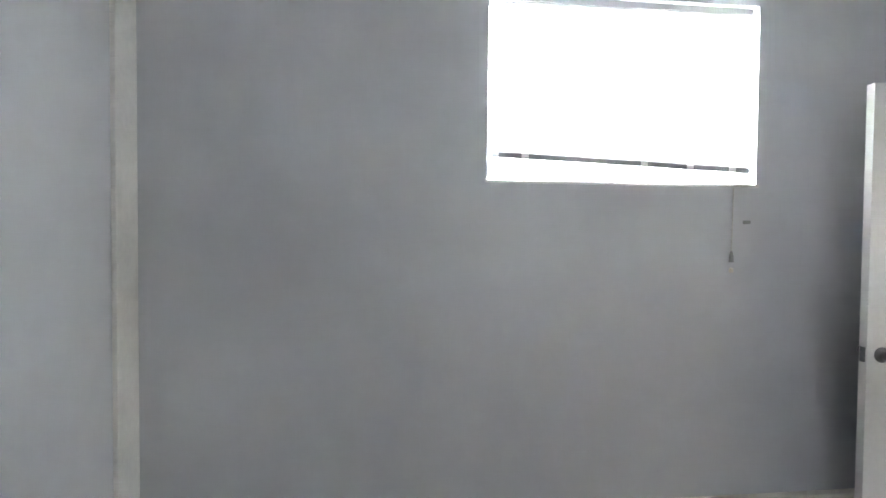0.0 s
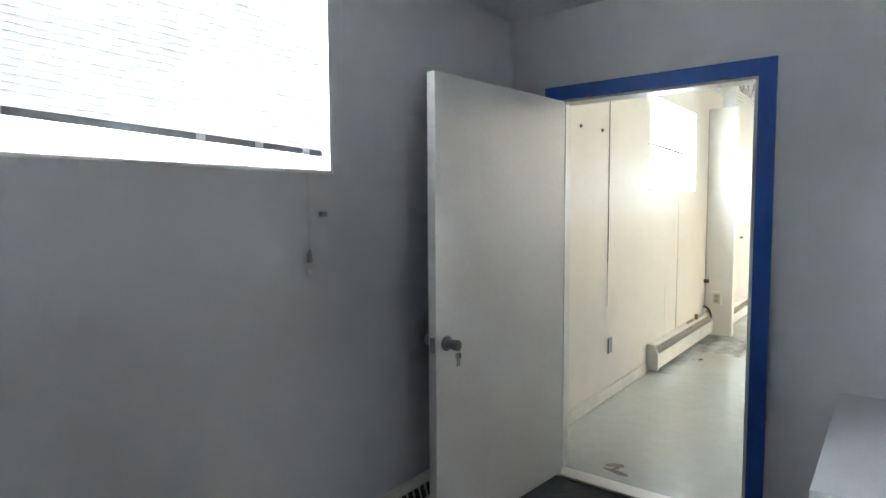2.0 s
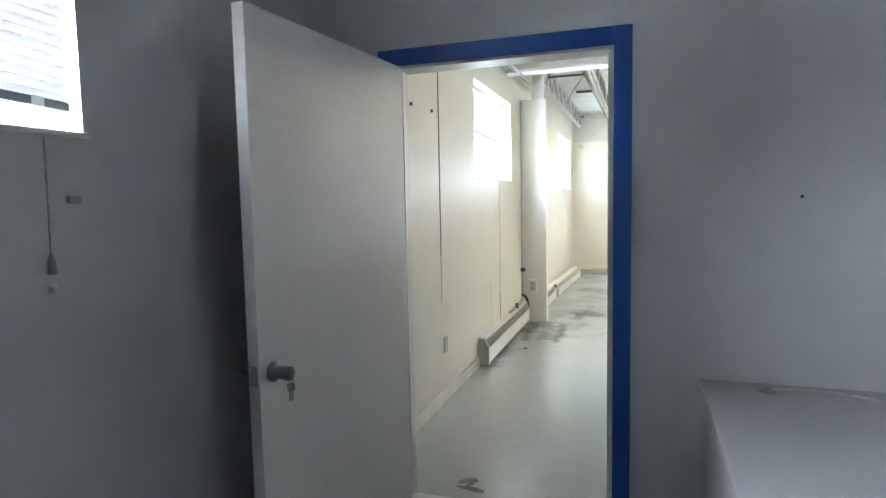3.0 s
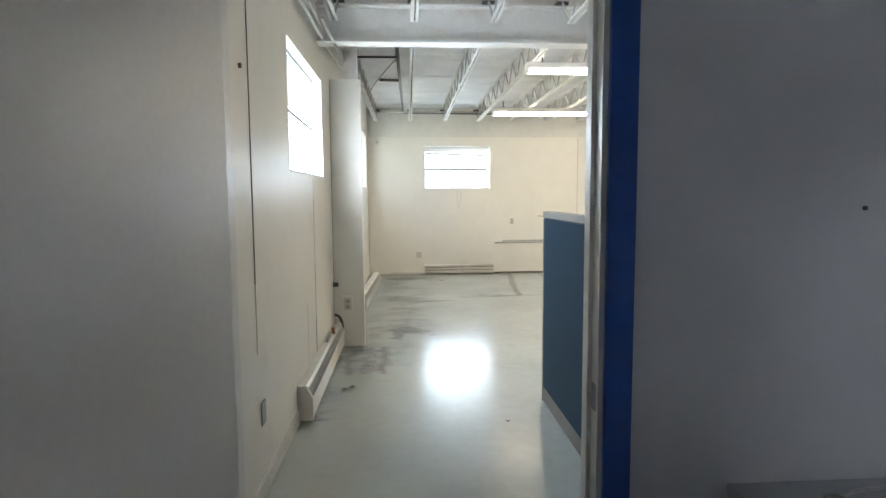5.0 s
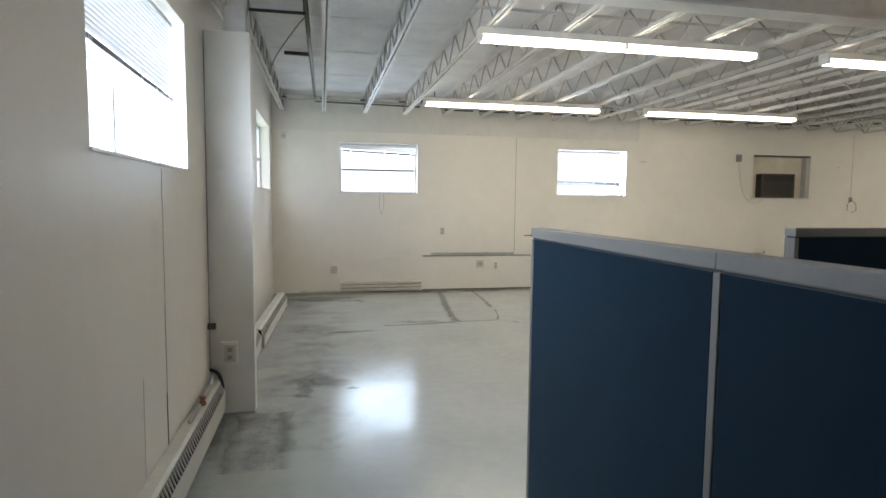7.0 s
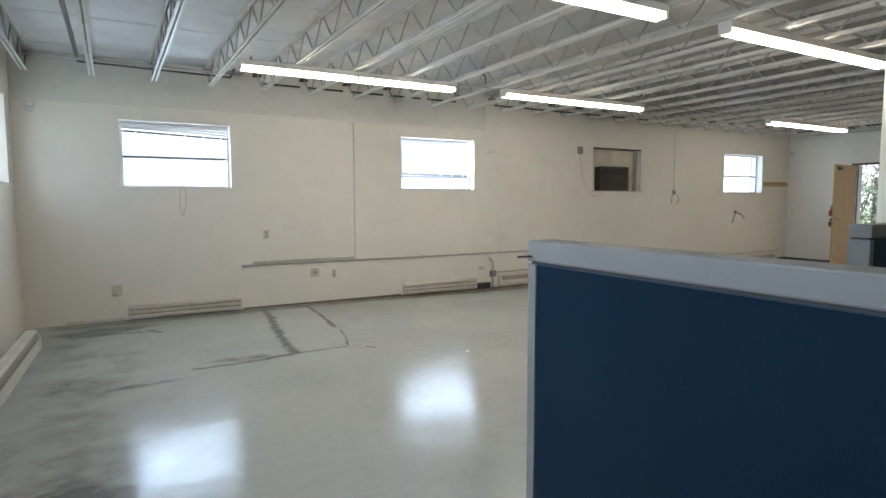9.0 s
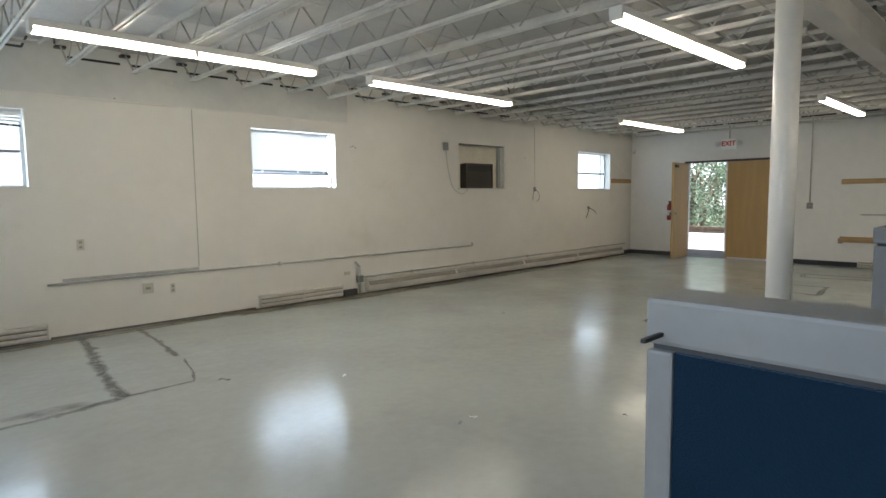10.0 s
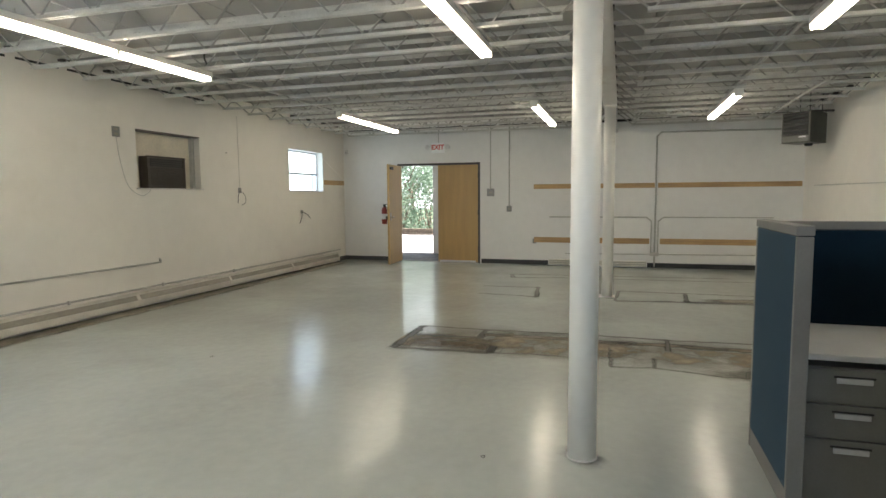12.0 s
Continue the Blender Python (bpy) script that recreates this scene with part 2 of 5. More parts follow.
M_RUST = mat("rusted_brass", (0.36, 0.16, 0.06), 0.6, 0.2, var=0.2, scale=20)
M_UNIT = mat("galvanised_unit_heater", (0.105, 0.105, 0.088), 0.4, 0.5, var=0.12, scale=5)
M_GRIME = mat("exposed_concrete_grime", (0.20, 0.18, 0.15), 0.75, var=0.3, scale=5, fine=60, bump=0.3, stain=(0.10, 0.09, 0.08), stain_scale=4, stain_lo=0.5, stain_hi=0.7)
M_GRASS = mat("ground_grass", (0.11, 0.14, 0.075), 0.9, var=0.3, scale=0.6, fine=20, bump=0.4)
M_ASPHALT = mat("pale_pavement", (0.34, 0.33, 0.31), 0.85, var=0.15, scale=1.5, fine=60, bump=0.2)
M_BARK = mat("tree_bark", (0.12, 0.09, 0.06), 0.9, var=0.3, scale=8, fine=60, bump=0.5)
M_LEAF = translucent_mat("tree_leaves", (0.14, 0.20, 0.135), 0.55)
M_BRICK = mat("outer_wall_render", (0.36, 0.33, 0.28), 0.8, var=0.1, scale=3, fine=30, bump=0.2)


# ---- mesh helpers ----
def mesh_from(name, bm, material):
    me = bpy.data.meshes.new(name)
    bm.to_mesh(me)
    bm.free()
    me.materials.append(material)
    return me


def part(name, bm, material, parent=None, label="", smooth=False):
    """One mesh object under a thing or a part (or on its own)."""
    if smooth:
        for f in bm.faces:
            f.smooth = True
    ob = new(name, mesh_from(name, bm, material))
    if parent:
        ob.parent = parent
    if label:
        tagged(ob, label)
    return ob


def thing(name, label, category, m=None, group="", kind=""):
    ob = new(name)
    ob.empty_display_size = 0.1
    if m:
        ob.matrix_basis = m
    return tagged(ob, label, category, group, kind)


def add_box(bm, x0, y0, z0, x1, y1, z1, bevel=0.0):
    tmp = bmesh.new()
    bmesh.ops.create_cube(tmp, size=1)
    for v in tmp.verts:
        v.co = ((x0 + x1) / 2 + v.co.x * (x1 - x0), (y0 + y1) / 2 + v.co.y * (y1 - y0), (z0 + z1) / 2 + v.co.z * (z1 - z0))
    if bevel:
        bmesh.ops.bevel(tmp, geom=tmp.edges[:], offset=bevel, segments=2, affect="EDGES", profile=0.6)
    join(bm, tmp)
    return bm


def join(bm, tmp):
    made = {v: bm.verts.new(v.co) for v in tmp.verts}
    for f in tmp.faces:
        bm.faces.new([made[v] for v in f.verts])
    tmp.free()


def box(x0, y0, z0, x1, y1, z1, bevel=0.0):
    return add_box(bmesh.new(), x0, y0, z0, x1, y1, z1, bevel)


def add_rod(bm, a, b, r, n=8, r2=None):
    """A round bar from a to b."""
    a, b = Vector(a), Vector(b)
    q = (b - a).to_track_quat("Z", "Y").to_matrix()
    r2 = r if r2 is None else r2
    rings = []
    for p, rr in ((a, r), (b, r2)):
        rings.append([bm.verts.new(p + q @ Vector((rr * math.cos(2 * math.pi * i / n), rr * math.sin(2 * math.pi * i / n), 0))) for i in range(n)])
    for i in range(n):
        bm.faces.new((rings[0][i], rings[0][(i + 1) % n], rings[1][(i + 1) % n], rings[1][i]))
    bm.faces.new(rings[0][::-1])
    bm.faces.new(rings[1])
    return bm


def rod(a, b, r, n=8, r2=None):
    return add_rod(bmesh.new(), a, b, r, n, r2)


def tube_path(points, r, n=8):
    """A pipe along points, with a ball of the same width at each bend."""
    bm = bmesh.new()
    for a, b in zip(points, points[1:]):
        add_rod(bm, a, b, r, n)
    for p in points[1:-1]:
        tmp = bmesh.new()
        bmesh.ops.create_icosphere(tmp, subdivisions=1, radius=r * 1.05, matrix=Matrix.Translation(p))
        join(bm, tmp)
    return bm


def lathe(profile, n=24, base=(0, 0, 0)):
    """A turned shape from (radius, height) pairs."""
    bm = bmesh.new()
    rings = [[bm.verts.new((base[0] + r * math.cos(2 * math.pi * i / n), base[1] + r * math.sin(2 * math.pi * i / n), base[2] + z)) for i in range(n)] for r, z in profile]
    for a, b in zip(rings, rings[1:]):
        for i in range(n):
            bm.faces.new((a[i], a[(i + 1) % n], b[(i + 1) % n], b[i]))
    bm.faces.new(rings[0][::-1])
    bm.faces.new(rings[-1])
    return bm


def wall(name, material, axis, c0, c1, u0, u1, z0, z1, holes=(), label=""):
    """A wall slab from c0 to c1 across, u0 to u1 along, with openings (u0, u1, z0, z1) right through it."""
    us = sorted({u0, u1, *[h[0] for h in holes], *[h[1] for h in holes]})
    zs = sorted({z0, z1, *[h[2] for h in holes], *[h[3] for h in holes]})
    bm = bmesh.new()
    seen = {}

    def vert(c, u, z):
        key = (round(c, 5), round(u, 5), round(z, 5))
        if key not in seen:
            seen[key] = bm.verts.new((c, u, z) if axis == "x" else (u, c, z))
        return seen[key]

    def solid(i, j):
        if not (0 <= i < len(us) - 1 and 0 <= j < len(zs) - 1):
            return False
        u, z = (us[i] + us[i + 1]) / 2, (zs[j] + zs[j + 1]) / 2
        return not any(h[0] < u < h[1] and h[2] < z < h[3] for h in holes)

    for i in range(len(us) - 1):
        for j in range(len(zs) - 1):
            if not solid(i, j):
                continue
            a, b, p, q = us[i], us[i + 1], zs[j], zs[j + 1]
            for c in (c0, c1):
                bm.faces.new([vert(c, a, p), vert(c, b, p), vert(c, b, q), vert(c, a, q)])
            for di, dj, s, t in ((-1, 0, (a, p), (a, q)), (1, 0, (b, p), (b, q)), (0, -1, (a, p), (b, p)), (0, 1, (a, q), (b, q))):
                if not solid(i + di, j + dj):
                    bm.faces.new([vert(c0, *s), vert(c1, *s), vert(c1, *t), vert(c0, *t)])
    bmesh.ops.recalc_face_normals(bm, faces=bm.faces[:])
    return tagged(part(name, bm, material), label, "wall", kind="structure")


# ---- structure ----
HALL_E, HALL_N, DECK = 14.55, 9.5, 3.07
OFF_S, OFF_E, OFF_C = -3.97, 4.4, 2.50
OFFICE_WIN = (-2.569, -1.352, 1.602, 2.40)
HALL_WIN_A = (2.235, 3.668, 1.612, 2.43)
HALL_WIN_B = (7.36, 9.12, 1.60, 2.52)
WIN_1 = (1.025, 2.265, 1.58, 2.375)
WIN_2 = (4.675, 5.945, 1.58, 2.358)
NICHE = (8.492, 9.712, 1.577, 2.37)
WIN_4 = (12.21, 13.55, 1.562, 2.39)
DOOR = (0.25, 1.21, -0.1, 2.04)
EXIT = (6.27, 8.17, -0.1, 2.18)

wall("wall_west", M_GLOSSWALL, "x", -0.28, 0.0, 0.12, 9.78, -0.1, 3.3, [HALL_WIN_A, HALL_WIN_B], "glossy cream painted panel wall with two high windows")
wall("wall_north", M_WALL, "y", HALL_N, HALL_N + 0.28, 0.0, HALL_E + 0.28, -0.1, 3.3, [WIN_1, WIN_2, NICHE, WIN_4], "cream painted wall with high windows")
wall("wall_east", M_EASTWALL, "x", HALL_E, HALL_E + 0.2, 0.0, HALL_N, -0.1, 3.3, [EXIT], "white painted end wall with double exit doors")
wall("wall_south", M_WALL, "y", 0.0, 0.12, 4.52, HALL_E, -0.1, 3.3, [], "cream painted long wall")
wall("wall_partition", M_OFFICE, "y", 0.0, 0.06, -0.03, 4.52, -0.1, 3.3, [DOOR], "grey painted office side of partition with doorway")
wall("wall_partition_hall", M_WALL, "y", 0.06, 0.12, 0.0, 4.52, -0.1, 3.3, [DOOR], "cream painted hall side of partition with doorway")
wall("wall_office_west", M_OFFICE, "x", -0.28, -0.03, OFF_S - 0.12, 0.12, -0.1, 3.3, [OFFICE_WIN], "plain grey painted office wall with one high window")
wall("wall_office_south", M_OFFICE, "y", OFF_S - 0.12, OFF_S, -0.03, OFF_E + 0.12, -0.1, 3.3, [], "plain grey painted office wall")
wall("wall_office_east", M_OFFICE, "x", OFF_E, OFF_E + 0.12, OFF_S, 0.0, -0.1, 3.3, [], "plain grey painted office wall")

tagged(part("floor", box(0, 0.06, -0.1, HALL_E, HALL_N, 0.0), M_FLOOR), "glossy grey painted concrete floor, scuffed and patched", "floor", kind="structure")
tagged(part("floor_office", box(-0.03, OFF_S, -0.1, OFF_E, 0.0, -0.004), M_CARPET), "dark grey office carpet", "floor", kind="structure")
tagged(part("threshold", box(0.25, -0.03, -0.02, 1.21, 0.075, 0.008, 0.003), M_JAMB), "worn cream threshold strip in the doorway", "threshold", kind="structure")
tagged(part("ceiling_office", box(-0.03, OFF_S, OFF_C, OFF_E, 0.0, OFF_C + 0.03), M_OFFCEIL), "pale office ceiling", "ceiling", kind="structure")

# roof deck of pale planks with open joints
bm = bmesh.new()
y = 0.12
while y < HALL_N:
    y1 = min(y + (0.56 if y < 0.2 else 1.2), HALL_N)
    add_box(bm, 0, y + 0.008, DECK, HALL_E, y1 - 0.008, DECK + 0.06)
    y = y1
add_box(bm, 0, 0.12, DECK + 0.055, HALL_E, HALL_N, DECK + 0.1)
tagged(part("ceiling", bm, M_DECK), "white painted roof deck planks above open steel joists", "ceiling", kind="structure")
tagged(part("roof", box(-0.5, OFF_S - 0.4, 3.3, HALL_E + 0.5, HALL_N + 0.5, 3.5), M_BRICK), "flat roof slab", "roof", kind="structure")

# ---- windows ----
def window(name, axis, c, u0, u1, z0, z1, bars, label, depth=0.13, mullion=None):
    """A metal window deep in the wall's opening: frame, sill, rails and panes. c: inner wall face; depth: back from it, signed."""
    def B(ua, ub, da, db, za, zb, bevel=0.0):
        a, b = sorted((c + da, c + db))
        return box(a, ua, za, b, ub, zb, bevel) if axis == "x" else box(ua, a, za, ub, b, zb, bevel)
    w = thing(name, label, "window", kind="structure")
    s = 1 if depth > 0 else -1
    f = 0.035
    d0, d1 = depth, depth + 0.05 * s
    for n, args in (("frame_bottom", (u0, u1, d0, d1, z0, z0 + f)), ("frame_top", (u0, u1, d0, d1, z1 - f, z1)), ("frame_side", (u0, u0 + f, d0, d1, z0 + f, z1 - f)), ("frame_side", (u1 - f, u1, d0, d1, z0 + f, z1 - f))):
        part(n, B(*args, 0.004), M_ALU, w)
    part("sill", B(u0 - 0.01, u1 + 0.01, -0.012 * s, d0 - 0.002 * s, z0, z0 + 0.014, 0.003), M_JAMB, w, "white painted sill")
    zz = [z0 + f, *bars, z1 - f]
    for zb in bars:
        part("rail", B(u0 + f, u1 - f, d0 - 0.01 * s, d1, zb - 0.016, zb + 0.016, 0.003), M_BRONZE, w, "grey meeting rail")
    if mullion:
        part("mullion", B(mullion - 0.014, mullion + 0.014, d0 - 0.008 * s, d1, z0 + f, zz[1] - 0.017, 0.003), M_ALU, w)
    for a, b in zip(zz, zz[1:]):
        p = part("pane", B(u0 + f, u1 - f, d0 + 0.02 * s, d0 + 0.025 * s, a + 0.012, b - 0.012), M_GLASS, w)
        p.visible_shadow = False
    return w


def blind(axis, c, u0, u1, ztop, zl, zr, label, vinyl, pitch=0.022):
    """A slatted blind at depth c, from ztop down to a bottom rail that hangs at zl and zr at its two ends."""
    b = thing("window_blind", label, "blind", group="window blinds")
    def place(ob, u, z, tilt):
        ob.matrix_basis = pose(c, u, z, tilt, 0, 0) if axis == "x" else pose(u, c, z, 0, -tilt, 0)
    w = u1 - u0
    def B(h, t, bevel=0.0):
        return box(-t, -w / 2, -h, t, w / 2, h, bevel) if axis == "x" else box(-w / 2, -t, -h, w / 2, t, h, bevel)
    uc = (u0 + u1) / 2
    head = part("headrail", B(0.014, 0.014, 0.003), M_BLIND, b)
    place(head, uc, ztop - 0.016, 0)
    tilt_end = math.degrees(math.atan2(zr - zl, w))
    zb = (zl + zr) / 2
    n = int((ztop - 0.034 - zb) / pitch)
    slat = None
    for i in range(n):
        k = (i + 1) / n
        z = ztop - 0.034 - i * pitch
        if slat is None:
            bm = bmesh.new()
            rows = []
            for q in range(4):
                a = -0.5 + q / 3
                off, up = 0.004 * math.cos(a * math.pi) + a * 0.003, a * 0.0236
                rows.append([bm.verts.new((off, -w / 2, up) if axis == "x" else (-w / 2, off, up)), bm.verts.new((off, w / 2, up) if axis == "x" else (w / 2, off, up))])
            for r0, r1 in zip(rows, rows[1:]):
                bm.faces.new((r0[0], r0[1], r1[1], r1[0]))
            slat = part("slat", bm, vinyl, b, smooth=True)
            ob = slat
        else:
            ob = new("slat", slat.data)
            ob.parent = b
        place(ob, uc, z, tilt_end * max(0.0, (k - 0.55) / 0.45))
    rail = part("bottom_rail", B(0.012, 0.012, 0.003), M_RAIL, b, "dark bottom rail hanging askew")
    place(rail, uc, zb, tilt_end)
    for k in (0.02, 0.13, 0.58, 0.76, 0.93):
        clip = part("rail_clip", box(-0.0135, -0.016, -0.013, 0.0135, 0.016, 0.013, 0.002) if axis == "x" else box(-0.016, -0.0135, -0.013, 0.016, 0.0135, 0.013, 0.002), M_BLIND, b, "white rail clip")
        place(clip, u0 + w * k, zl + (zr - zl) * k, tilt_end)
    for k in (0.16, 0.5, 0.84):
        u = u0 + w * k
        part("ladder_cord", rod((c, u, ztop - 0.03), (c, u, zb), 0.0012, 5) if axis == "x" else rod((u, c, ztop - 0.03), (u, c, zb), 0.0012, 5), M_BLIND, b)
    return b


window("window_1", "x", -0.03, OFFICE_WIN[0], OFFICE_WIN[1], OFFICE_WIN[2], OFFICE_WIN[3], [], "high office window behind a white blind", -0.10)
window("window_2", "x", 0.0, HALL_WIN_A[0], HALL_WIN_A[1], HALL_WIN_A[2], HALL_WIN_A[3], [2.0], "high metal window half covered by a blind", -0.14, 2.90)
window("window_3", "x", 0.0, HALL_WIN_B[0], HALL_WIN_B[1], HALL_WIN_B[2], HALL_WIN_B[3], [2.04], "high metal window near the hall's far corner", -0.14)
window("window_4", "y", HALL_N, *WIN_1, [1.95], "high metal window with trees behind it", 0.10)
window("window_5", "y", HALL_N, *WIN_2, [1.78], "high metal window with a lowered blind", 0.10)
window("window_6", "y", HALL_N, *WIN_4, [1.93], "small high metal window near the exit wall", 0.14)
blind("x", -0.055, OFFICE_WIN[0] + 0.01, OFFICE_WIN[1] - 0.02, OFFICE_WIN[3] - 0.005, 1.722, 1.678, "white slatted office blind lowered, bottom rail askew", M_BLIND)
blind("x", -0.07, HALL_WIN_A[0] + 0.03, HALL_WIN_A[1] - 0.03, HALL_WIN_A[3] - 0.01, 2.03, 2.0, "white slatted blind lowered half way", M_HALLBLIND)
blind("y", HALL_N + 0.06, WIN_1[0] + 0.02, WIN_1[1] - 0.02, WIN_1[3] - 0.005, 2.25, 2.205, "white slatted blind pulled almost up, sagging", M_HALLBLIND)
blind("y", HALL_N + 0.06, WIN_2[0] + 0.01, WIN_2[1] - 0.09, WIN_2[3] - 0.005, 1.815, 1.805, "white slatted blind lowered most of the way", M_HALLBLIND)

# ---- office door ----
LEAF = thing("office_door", "white flush door standing open against the wall, keys in its knob", "door", pose(0.25, -0.004, 0, 0, 0, -90 - 5.3))
LEAF_W = 0.99
part("leaf", box(0.0, -0.002, 0.012, LEAF_W, 0.042, 2.025, 0.002), M_DOORWHITE, LEAF)
for z in (0.25, 1.05, 1.80):
    part("hinge", rod((-0.004, 0.0, z - 0.045), (-0.004, 0.0, z + 0.045), 0.007, 10), M_CHROME, LEAF)
part("latch_plate", box(LEAF_W, 0.006, 0.862, LEAF_W + 0.002, 0.036, 0.925), M_CHROME, LEAF)
for s, y0 in ((1, 0.042), (-1, -0.002)):
    knob = part("knob", lathe([(0.033, 0.0), (0.033, 0.005), (0.029, 0.011), (0.021, 0.014), (0.020, 0.026), (0.0215, 0.030), (0.0235, 0.062), (0.022, 0.068), (0.012, 0.070)], 24), M_KNOB, LEAF, smooth=True)
    knob.matrix_basis = pose(LEAF_W - 0.065, y0, 0.895, -90 * s, 0, 0)
bm = rod((0, 0, 0), (0, 0, -0.012), 0.0015, 6)
for a in range(10):
    p = [(0, 0.009 * math.cos(2 * math.pi * q / 10), -0.02 + 0.009 * math.sin(2 * math.pi * q / 10)) for q in (a, a + 1)]
    add_rod(bm, p[0], p[1], 0.0012, 5)
for dx in (-0.006, 0.006):
    add_box(bm, dx - 0.001, -0.010, -0.052, dx + 0.001, 0.010, -0.030)
    add_box(bm, dx - 0.001, -0.004, -0.085, dx + 0.001, 0.004, -0.052)
keys = part("key_ring", bm, M_CHROME, LEAF, "bunch of keys hanging from the knob")
keys.matrix_basis = pose(LEAF_W - 0.065, 0.042 + 0.066, 0.893)

TRIM = thing("door_frame", "blue painted casing round a white doorway jamb", "door frame", kind="structure")
part("casing", box(1.205, -0.018, 0.0, 1.276, -0.001, 2.105, 0.003), M_BLUE, TRIM)
part("casing", box(0.180, -0.018, 0.0, 0.255, -0.001, 2.105, 0.003), M_BLUE, TRIM)
part("casing_head", box(0.255, -0.018, 2.032, 1.205, -0.001, 2.105, 0.003), M_BLUE, TRIM)
part("jamb", box(1.192, 0.0, 0.0, 1.2085, 0.122, 2.04), M_JAMB, TRIM)
part("jamb", box(0.2515, 0.0, 0.0, 0.268, 0.122, 2.04), M_JAMB, TRIM)
part("jamb_head", box(0.268, 0.0, 2.021, 1.192, 0.122, 2.0385), M_JAMB, TRIM)
part("stop", box(1.180, 0.048, 0.0, 1.192, 0.09, 2.021), M_JAMB, TRIM)
part("stop", box(0.268, 0.048, 0.0, 0.272, 0.09, 2.021), M_JAMB, TRIM)
part("strike_plate", box(1.1895, 0.010, 0.90, 1.1918, 0.04, 0.97), M_GREYPLATE, TRIM)
part("casing_hall", box(1.21, 0.121, 0.0, 1.28, 0.137, 2.10, 0.003), M_JAMB, TRIM)
part("casing_hall", box(0.18, 0.121, 0.0, 0.25, 0.137, 2.10, 0.003), M_JAMB, TRIM)
part("casing_hall", box(0.25, 0.121, 2.04, 1.21, 0.137, 2.10, 0.003), M_JAMB, TRIM)
tagged(part("corner_trim", box(-0.028, OFF_S + 0.001, 0.0, 0.17, OFF_S + 0.02, OFF_C - 0.002, 0.004), M_JAMB), "pale vertical trim board in the office corner", "trim", kind="structure")


